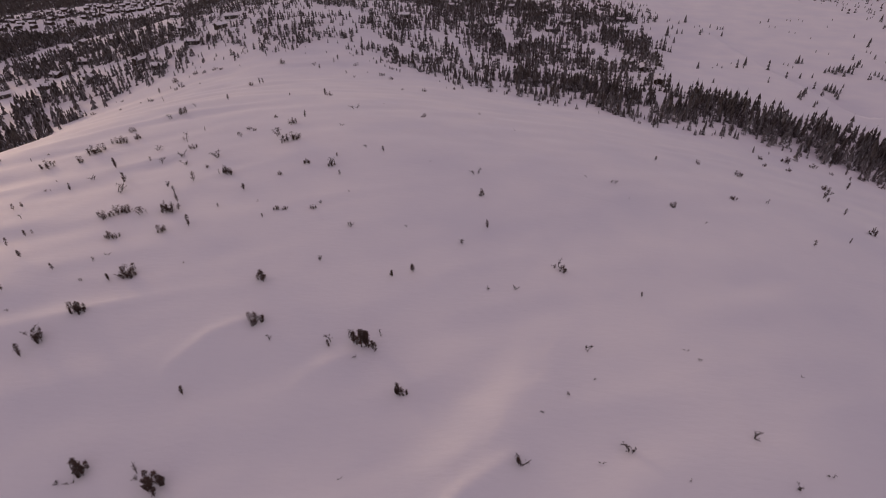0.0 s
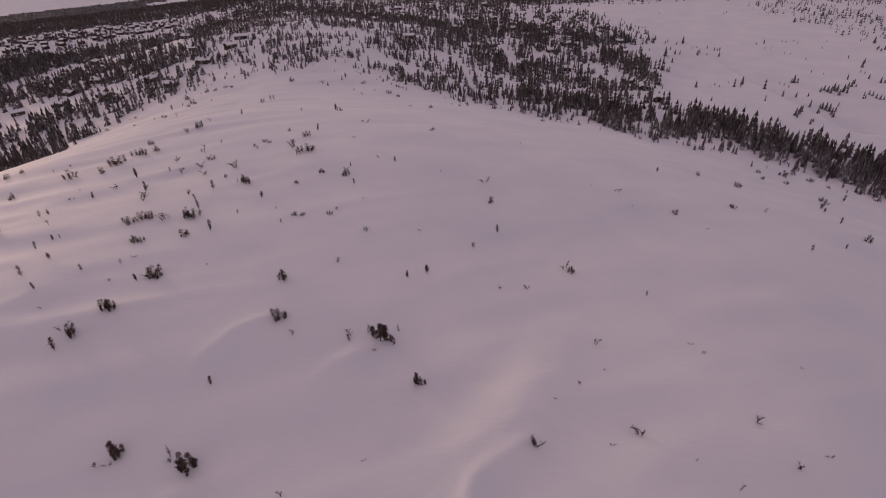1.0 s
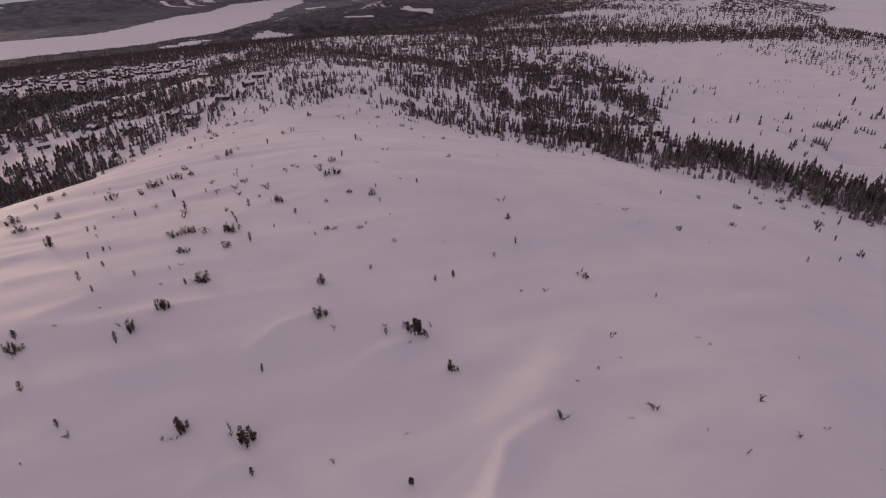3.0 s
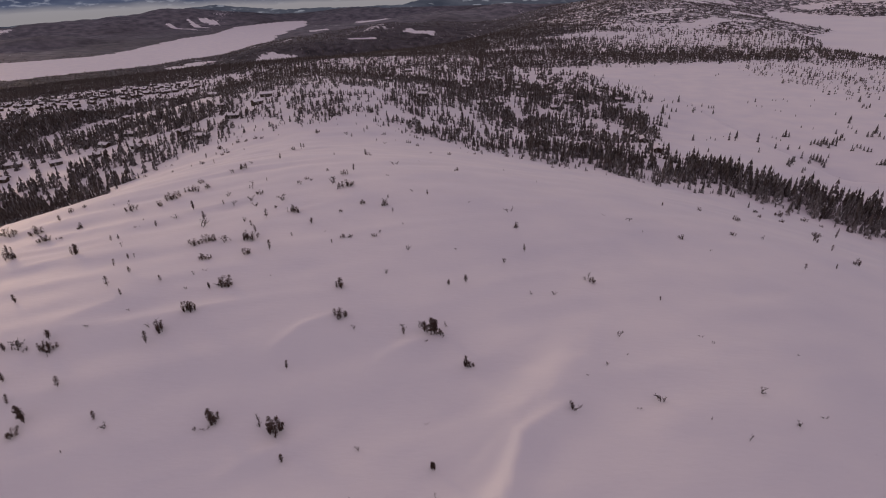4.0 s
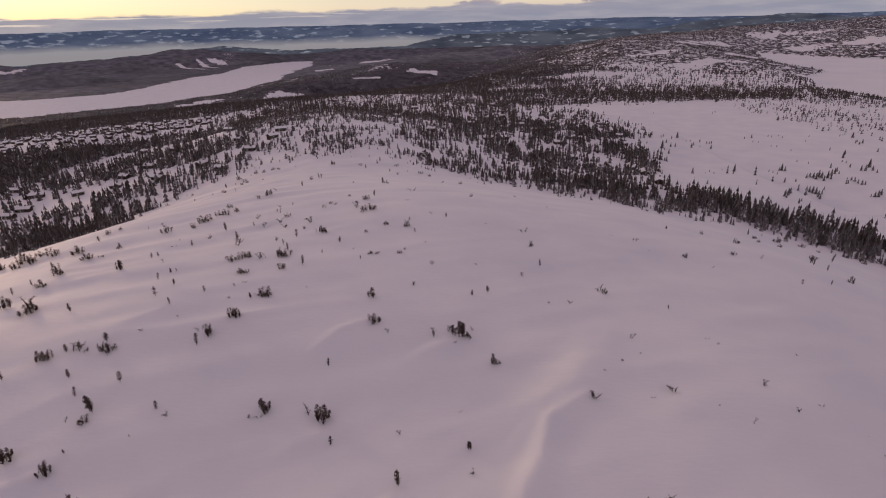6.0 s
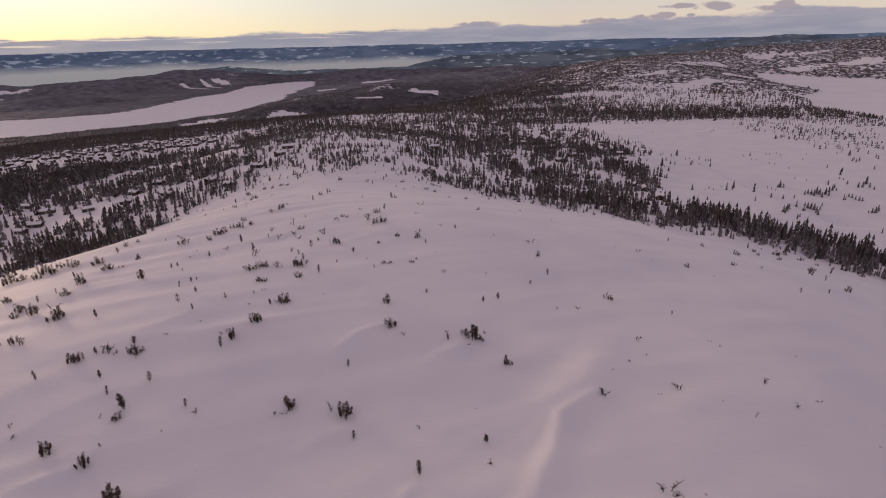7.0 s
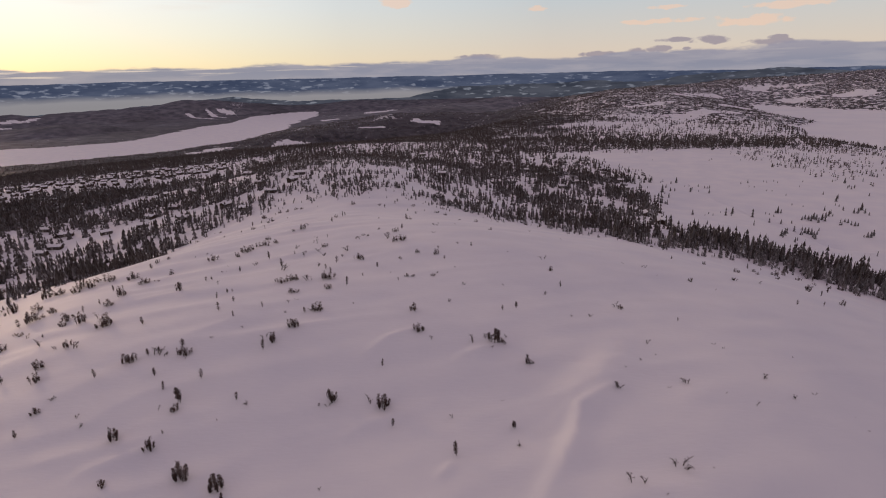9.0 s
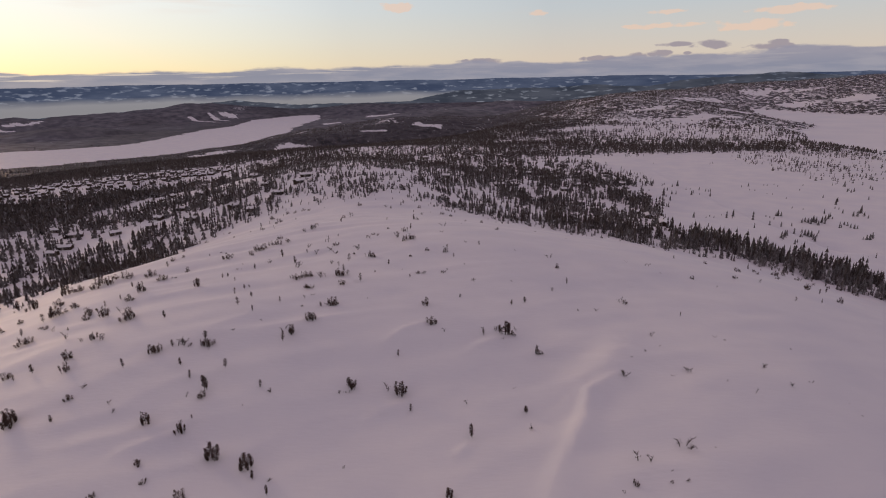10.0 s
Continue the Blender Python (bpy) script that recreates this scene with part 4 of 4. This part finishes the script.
SAPLINGS_FAR = [
    (-43.9, 181.3, 2.4), (-48.5, 189.8, 1.7), (-42.3, 193.3, 3), (-38.8, 183, 2), (-36.6, 178.1, 1.8), (-29, 179.9, 2.4),
    (-58.4, 174.8, 1.6), (-15.9, 190.3, 3.3), (-14.1, 184.4, 2.4), (0.2, 170.2, 2.6), (-25, 168.6, 1.5), (-54.4, 231.5, 2.3),
    (-56.3, 217.6, 2.2), (-11.6, 300.7, 1.6), (0.1, 218.2, 2.3), (-0.6, 195.2, 1.2), (-28, 193.1, 1.3), (-26.6, 191.7, 1.7),
    (-34.4, 328.6, 2.1), (7.6, 179, 1.7), (38.4, 221.6, 1), (47.4, 202.2, 0.9), (33.5, 166.4, 2.2), (23.5, 171.2, 0.6),
    (59.7, 168.9, 0.8), (64.9, 166.6, 1.7), (65.9, 166.5, 1.4), (110, 191.6, 1.9), (132.9, 188.4, 3),
]

EDGE_SHRUBS = [
    (-132.3, 320.2, 1.2), (-128.1, 318.4, 1.5), (-107.3, 296.2, 1.1), (-116.1, 293.9, 1.1), (-104.1, 320.6, 1.8), (-96.9, 310.9, 1.8), (-98.9, 332.7, 1.6),
    (-85.7, 312.5, 0.9), (-73.8, 336.2, 1.0), (-51.4, 331.9, 3.1), (-25.6, 332.9, 2.8), (-14.3, 329.4, 2.2), (-7.2, 314.9, 0.9), (3.4, 327.6, 2.2),
    (7.5, 322.4, 2.1), (11.7, 271.9, 1.0), (-24.8, 239.3, 1.1), (-52.7, 285.0, 2.1), (8.2, 226.4, 0.6), (-137.9, 307.9, 1.8), (-87.0, 194.9, 1.1),
    (-83.7, 197.8, 0.7), (-67.5, 175.3, 0.8), (-67.9, 171.1, 0.6), (-66.6, 171.0, 0.6), (-87.6, 169.0, 0.8), (-88.4, 168.5, 0.8), (33.0, 291.4, 1.4),
    (46.2, 310.4, 3.6), (49.2, 298.6, 2.3),
]
EDGE_SHRUBS_MORE = [
    (55.2, 294.8, 2.3), (68.1, 278.5, 1.6), (72.9, 283.6, 2.2), (84.4, 279.2, 1.6), (91.4, 270.8, 1.6), (105.6, 262.7, 1.5), (29.5, 293.2, 1.1),
    (135.0, 220.7, 1.7), (135.4, 260.8, 1.5), (144.6, 222.2, 1.9), (162.4, 247.3, 1.5), (164.1, 237.5, 2.3), (131.0, 183.3, 1.8), (168.2, 232.6, 1.4),
    (173.2, 229.5, 1.8), (180.7, 232.6, 1.8), (184.3, 229.2, 2.0), (184.1, 226.8, 1.8), (151.2, 245.7, 1.4),
]

CLUMPS_EDGE = [
    (-231.0, 278.7, 4.8), (-228.3, 281.9, 4.9), (-224.4, 283.0, 4.2), (-214.0, 275.4, 3.4), (-148.9, 183.8, 2.7), (-144.0, 179.7, 2.7), (-141.0, 171.5, 1.7),
    (-143.7, 194.5, 2.9), (-116.6, 178.0, 2.2),
]
SPRUCES_EDGE = [
    (-10.0, 105.1, 1.9), (-48.6, 171.7, 2.9), (-20.1, 133.7, 0.5), (-46.6, 87.1, 1.1), (-38.1, 89.8, 0.6), (-99.0, 131.9, 1.2),
]


def tube(v, f, m, points, r0, r1, which=1, sides=4):
    """A thin tapered stem through points."""
    start = len(v)
    for k, p in enumerate(points):
        r = r0 + (r1 - r0) * k / (len(points) - 1)
        for q in range(sides):
            t = 2 * math.pi * q / sides
            v.append((p[0] + r * math.cos(t), p[1] + r * math.sin(t), p[2]))
    for k in range(len(points) - 1):
        for q in range(sides):
            a, b = start + k * sides + q, start + k * sides + (q + 1) % sides
            f.append((a, b, b + sides, a + sides))
            m.append(which)


def tuft(v, f, m, rnd, at, size):
    """A spray of needles: small leaf-shaped faces round a point."""
    for _ in range(4):
        t, lift = rnd.uniform(0, 6.3), rnd.uniform(-0.3, 1.1)
        d = (math.cos(t) * size, math.sin(t) * size, lift * size)
        s = (-math.sin(t) * size * 0.28, math.cos(t) * size * 0.28, rnd.uniform(-0.2, 0.2) * size)
        n = len(v)
        v += [at, (at[0] + d[0] * 0.5 + s[0], at[1] + d[1] * 0.5 + s[1], at[2] + d[2] * 0.5 + s[2]),
              (at[0] + d[0], at[1] + d[1], at[2] + d[2]), (at[0] + d[0] * 0.5 - s[0], at[1] + d[1] * 0.5 - s[1], at[2] + d[2] * 0.5 - s[2])]
        f.append((n, n + 1, n + 2, n + 3))
        m.append(0)


def dwarf_spruce(seed, stems=1, spread=0.0, wide=0.2, tufts=44):
    """A wind-bitten spruce 1 m high, of one or several upright stems, with ragged club-shaped boughs."""
    rnd = random.Random(seed)
    v, f, m = [], [], []
    for k in range(stems):
        t = 2 * math.pi * k / stems + rnd.uniform(-0.6, 0.6)
        off = spread * rnd.uniform(0.35, 1.0) if k else 0
        x, y = off * math.cos(t), off * math.sin(t)
        tall = 1.0 if k == 0 else rnd.uniform(0.35, 0.9)
        lx, ly = 0.35 * x + rnd.uniform(-0.12, 0.12), 0.35 * y + rnd.uniform(-0.12, 0.12)
        spine = [(x + lx * u * u * tall, y + ly * u * u * tall, u * tall - 0.03) for u in (0, 0.3, 0.6, 0.85, 1.0)]
        tube(v, f, m, spine, 0.024, 0.004)
        bare = rnd.uniform(0.0, 0.25)
        for _ in range(int(tufts * (0.5 + 0.5 * tall))):
            u = bare + (1 - bare) * rnd.random()
            reach = wide * tall * (0.25 + 0.75 * math.sin(math.pi * (0.12 + 0.8 * u))) * rnd.uniform(0.1, 1.0) ** 0.7
            a = rnd.uniform(0, 6.3)
            base = (x + lx * u * u * tall, y + ly * u * u * tall, u * tall)
            tip = (base[0] + reach * math.cos(a), base[1] + reach * math.sin(a), base[2] + reach * rnd.uniform(-0.25, 0.7))
            tuft(v, f, m, rnd, tip, rnd.uniform(0.03, 0.062))
            if rnd.random() < 0.45:
                tuft(v, f, m, rnd, tuple((p + q) / 2 for p, q in zip(base, tip)), rnd.uniform(0.03, 0.058))
    return np.array(v), f, m


def bent_sapling(seed, stems):
    """Thin bare birch stems bowed by snow, with a few twigs carrying rime."""
    rnd = random.Random(seed)
    v, f, m = [], [], []
    for k in range(stems):
        a, bow = rnd.uniform(0, 6.3), rnd.uniform(0.15, 0.7)
        tall = rnd.uniform(0.6, 1.0)
        x, y = rnd.uniform(-0.25, 0.25), rnd.uniform(-0.25, 0.25)
        line = []
        for u in (0, 0.25, 0.5, 0.75, 1.0):
            line.append((x + bow * u * u * math.cos(a), y + bow * u * u * math.sin(a), tall * (u - 0.35 * bow * u * u * u) - 0.03))
        tube(v, f, m, line, 0.03, 0.012)
        for _ in range(9):
            u = rnd.uniform(0.25, 1.0)
            p = (x + bow * u * u * math.cos(a), y + bow * u * u * math.sin(a), tall * (u - 0.35 * bow * u**3))
            b, far = rnd.uniform(0, 6.3), rnd.uniform(0.06, 0.2)
            q = (p[0] + far * math.cos(b), p[1] + far * math.sin(b), p[2] + rnd.uniform(-0.02, 0.14))
            tube(v, f, m, [p, q], 0.014, 0.006, 1, 3)
            tuft(v, f, m, rnd, q, rnd.uniform(0.05, 0.085))
            tuft(v, f, m, rnd, p, rnd.uniform(0.04, 0.07))
    return np.array(v), f, m


TWIG = material("birch_twig", (0.03, 0.023, 0.022), 0.9, (0.075, 0.058, 0.058), 6.0, cover=1.1, islands=0.4)
SHRUB = material("shrub_needles", (0.036, 0.022, 0.019), 0.85, (0.118, 0.074, 0.062), 3.0, cover=1.25, islands=0.5)
GROUP = "dwarf trees on the hill"
spruces = [tree_thing("dwarf_spruce", dwarf_spruce(100 + s, 1 + s % 2, 0.16, 0.13 + 0.03 * (s % 3), 105), (SHRUB, BARK), "small dark wind-bitten spruce rising from the snow", "tree", GROUP, "foliage") for s in range(6)]
shrubs = [tree_thing("juniper_shrub", dwarf_spruce(200 + s, 7, 0.55, 0.3, 80), (SHRUB, BARK), "low dark evergreen shrub half buried in snow", "shrub", GROUP, "foliage", "branchwork") for s in range(5)]
clumps = [tree_thing("spruce_clump", dwarf_spruce(300 + s, 7, 0.42, 0.19, 86), (SHRUB, BARK), "dense clump of stunted dark spruces with snow between", "shrub", GROUP, "foliage", "branchwork") for s in range(5)]
saplings = [tree_thing("birch_sapling", bent_sapling(400 + s, 1 + s % 4), (TWIG, BARK), "thin bare birch sapling bowed over the snow", "shrub", GROUP, "spray", "branchwork") for s in range(8)]
for rows, kinds, wide, low in (
    (SPRUCES_WEST + SPRUCES_NEAR + SPRUCES_NEAR_MORE + SPRUCES_FAR + SPRUCES_EDGE + EDGE_SHRUBS[::2] + EDGE_SHRUBS_MORE[::2], spruces, 1.2, 0.85),
    (SHRUBS_WEST + SHRUBS_WEST_MORE + SHRUBS_NEAR + SHRUBS_FAR + EDGE_SHRUBS[1::2] + EDGE_SHRUBS_MORE[1::2], shrubs, 1.2, 0.75),
    (CLUMPS_WEST + CLUMPS_NEAR + CLUMPS_FAR + CLUMPS_EDGE, clumps, 1.0, 0.74),
    (SAPLINGS_WEST + SAPLINGS_NEAR + SAPLINGS_NEAR_MORE + SAPLINGS_NEAR_LAST + SAPLINGS_FAR, saplings, 1.3, 0.85),
):
    for n, (x, y, h) in enumerate(rows):
        plant(kinds, x, y, h * low, n * 2.39, wide)
forget(spruces + shrubs + clumps + saplings)

# ---------------------------------------------------------------- cabins


def box_mesh(name, x0, x1, y0, y1, z0, z1, mat):
    bm = bmesh.new()
    bmesh.ops.create_cube(bm, size=1.0)
    for q in bm.verts:
        q.co = ((q.co.x + 0.5) * (x1 - x0) + x0, (q.co.y + 0.5) * (y1 - y0) + y0, (q.co.z + 0.5) * (z1 - z0) + z0)
    me = bpy.data.meshes.new(name)
    bm.to_mesh(me)
    bm.free()
    me.materials.append(mat)
    return me


def gable_mesh(name, length, width, eave, rise, thick, over, mat, solid=False):
    """A pitched slab of two slopes, or, when solid, walls with gables; ridge along x."""
    hx, hy = length / 2 + over, width / 2 + over
    drop = rise * over / (width / 2)
    prof = [(-hy, eave - drop), (0, eave + rise), (hy, eave - drop)]
    low = [(hy, -1.2), (-hy, -1.2)] if solid else [(hy, eave - drop - thick), (0, eave + rise - thick), (-hy, eave - drop - thick)]
    ring = prof + low
    n = len(ring)
    v = [(-hx, y, z) for y, z in ring] + [(hx, y, z) for y, z in ring]
    if solid:
        f = [tuple(range(n)), tuple(range(2 * n - 1, n - 1, -1))]
    else:
        f = [(0, 1, 4, 5), (1, 2, 3, 4), (n + 5, n + 4, n + 1, n), (n + 4, n + 3, n + 2, n + 1)]
    f += [((k + 1) % n, k, k + n, (k + 1) % n + n) for k in range(n)]
    me = bpy.data.meshes.new(name)
    me.from_pydata(v, [], f)
    me.materials.append(mat)
    return me


TIMBER = material("tarred_timber", (0.035, 0.024, 0.018), 0.85, (0.085, 0.06, 0.045), 1.5, bump=0.4, bump_scale=6.0)
ROOFING = material("turf_roof_board", (0.04, 0.034, 0.03), 0.9, (0.07, 0.06, 0.05), 2.0)
SNOW_CAP = material("roof_snow", (0.76, 0.76, 0.79), 0.65, (0.82, 0.81, 0.82), 0.6, bump=0.3, bump_scale=2.0)
STONE = material("chimney_stone", (0.16, 0.15, 0.15), 0.9, (0.28, 0.26, 0.25), 4.0)
PANE = material("window_glass", (0.02, 0.022, 0.026), 0.12)
TRIM = material("painted_trim", (0.30, 0.27, 0.24), 0.7, (0.4, 0.37, 0.33), 3.0)


def cabin_pattern(length, width, label, plain=False):
    root = tagged(new("cabin"), label, "cabin", "cabins in the woods")

    def child(name, me, parent, text=""):
        ob = new(name, me)
        ob.parent = parent
        return tagged(ob, text)

    child("wall", gable_mesh("wall", length, width, 2.3, width * 0.2, 0, 0, TIMBER, True), root)
    roof = child("roof", gable_mesh("roof", length, width, 2.46, width * 0.2, 0.16, 0.4, ROOFING), root)
    child("snow_cap", gable_mesh("snow_cap", length, width, 2.8, width * 0.2, 0.33, 0.45, SNOW_CAP), roof, "thick white snow on the roof")
    child("chimney", box_mesh("chimney", length * 0.12, length * 0.12 + 0.9, -0.45, 0.45, 2.5, 2.9 + width * 0.2 + 0.6, STONE), root, "grey stone chimney")
    if not plain:
        for sx in (-0.3, 0.05, 0.34):
            win = child("window", box_mesh("window", sx * length - 0.62, sx * length + 0.62, -width / 2 - 0.07, -width / 2 + 0.02, 0.75, 1.85, TRIM), root)
            child("pane", box_mesh("pane", sx * length - 0.5, sx * length + 0.5, -width / 2 - 0.085, -width / 2 - 0.05, 0.87, 1.73, PANE), win)
        child("door", box_mesh("door", -length * 0.13 - 0.45, -length * 0.13 + 0.45, -width / 2 - 0.06, -width / 2 + 0.02, -0.1, 1.9, TRIM), root)
        child("terrace", box_mesh("terrace", -length / 2, length * 0.25, -width / 2 - 2.2, -width / 2 - 0.1, -1.0, 0.05, SNOW_CAP), root, "snow-covered terrace")
    return root


def stand(pattern, x, y, turn):
    m = pose(x, y, float(height(x, y)) + 0.25, 0, 0, turn)
    return copy_thing(pattern, m)


cabin_kinds = [cabin_pattern(7.0, 4.8, "dark timber cabin with deep snow on its roof"), cabin_pattern(6.2, 4.6, "small dark timber cabin with a snow-covered roof"), cabin_pattern(8.4, 4.8, "long dark timber cabin with a snow-laden roof")]
for n, (x, y) in enumerate(CABINS):
    stand(cabin_kinds[n * 5 % 3], x, y, (n * 37) % 50 - 25 + (n * 7 % 5 == 0) * 70)
hamlet = cabin_pattern(5.8, 4.4, "distant dark cabin with a white roof in a hamlet", True)
rnd = random.Random(12)
for row in range(6):
    for k in range(20):
        az = -40 + 19 * (k + rnd.random()) / 20
        far_off = 690 + 5 * (az + 38) + row * 26 + rnd.uniform(-8, 8)
        stand(hamlet, far_off * math.sin(radians(az)), far_off * math.cos(radians(az)), rnd.uniform(-30, 30))
forget(cabin_kinds + [hamlet])

# ---------------------------------------------------------------- far distance


def backdrop_material(name, dark, pale, snowy, foggy):
    """Glowing far shore with white fields; blue haze and valley mist are painted in."""
    m = bpy.data.materials.new(name)
    m.use_nodes = True
    n, l = m.node_tree.nodes, m.node_tree.links
    n.clear()
    geo = n.new("ShaderNodeNewGeometry")
    xyz = n.new("ShaderNodeSeparateXYZ")
    l.new(geo.outputs["Position"], xyz.inputs[0])

    def noise_at(scale, detail, stretch):
        mp = n.new("ShaderNodeMapping")
        mp.inputs["Scale"].default_value = stretch
        l.new(geo.outputs["Position"], mp.inputs["Vector"])
        t = n.new("ShaderNodeTexNoise")
        t.inputs["Scale"].default_value, t.inputs["Detail"].default_value = scale, detail
        l.new(mp.outputs[0], t.inputs["Vector"])
        return t.outputs["Fac"]

    def ramp(fac, stops):
        r = n.new("ShaderNodeValToRGB")
        while len(r.color_ramp.elements) < len(stops):
            r.color_ramp.elements.new(0.5)
        for el, (p, c) in zip(r.color_ramp.elements, stops):
            el.position, el.color = p, (*c, 1)
        l.new(fac, r.inputs["Fac"])
        return r.outputs["Color"]

    def mix(fac, one, two):
        x = n.new("ShaderNodeMix")
        x.data_type = "RGBA"
        l.new(fac, x.inputs["Factor"])
        l.new(one, x.inputs[6])
        l.new(two, x.inputs[7])
        return x.outputs[2]

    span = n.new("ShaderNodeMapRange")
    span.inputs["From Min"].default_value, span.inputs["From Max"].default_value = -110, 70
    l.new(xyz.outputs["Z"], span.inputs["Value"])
    hazy_woods = ramp(noise_at(0.004, 6, (1, 1, 5)), [(0.35, dark), (0.65, pale)])
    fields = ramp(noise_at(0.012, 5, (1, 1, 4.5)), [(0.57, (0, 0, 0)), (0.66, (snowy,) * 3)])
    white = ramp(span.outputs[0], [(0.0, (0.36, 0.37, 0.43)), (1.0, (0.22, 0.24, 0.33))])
    shore = mix(fields, hazy_woods, white)
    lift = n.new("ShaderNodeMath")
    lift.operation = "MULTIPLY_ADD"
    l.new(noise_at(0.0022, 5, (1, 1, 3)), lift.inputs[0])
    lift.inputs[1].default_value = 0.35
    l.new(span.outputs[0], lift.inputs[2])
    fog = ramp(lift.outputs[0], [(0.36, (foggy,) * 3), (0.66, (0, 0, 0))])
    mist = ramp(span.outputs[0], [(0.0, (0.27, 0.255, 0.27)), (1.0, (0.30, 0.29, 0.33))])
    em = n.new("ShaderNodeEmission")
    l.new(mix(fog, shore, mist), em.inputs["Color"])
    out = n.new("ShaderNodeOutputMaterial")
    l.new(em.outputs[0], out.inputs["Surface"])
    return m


def build_backdrop(far_off, crest, mat, label):
    verts, faces = [], []
    for a, z in crest:
        x, y = far_off * math.sin(radians(a)), far_off * math.cos(radians(a))
        verts += [(x, y, -260), (x, y, float(z))]
    for k in range(len(crest) - 1):
        faces.append((2 * k, 2 * k + 2, 2 * k + 3, 2 * k + 1))
    me = bpy.data.meshes.new("backdrop")
    me.from_pydata(verts, [], faces)
    me.materials.append(mat)
    return tagged(new("backdrop", me), label, "distance", kind="structure")


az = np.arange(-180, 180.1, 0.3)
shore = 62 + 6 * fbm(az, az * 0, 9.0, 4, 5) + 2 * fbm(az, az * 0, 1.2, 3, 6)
build_backdrop(4915, list(zip(az, shore)), backdrop_material("far_shore", (0.045, 0.058, 0.105), (0.08, 0.095, 0.15), 0.6, 1.0), "far shore with white fields, painted blue haze and valley mist")
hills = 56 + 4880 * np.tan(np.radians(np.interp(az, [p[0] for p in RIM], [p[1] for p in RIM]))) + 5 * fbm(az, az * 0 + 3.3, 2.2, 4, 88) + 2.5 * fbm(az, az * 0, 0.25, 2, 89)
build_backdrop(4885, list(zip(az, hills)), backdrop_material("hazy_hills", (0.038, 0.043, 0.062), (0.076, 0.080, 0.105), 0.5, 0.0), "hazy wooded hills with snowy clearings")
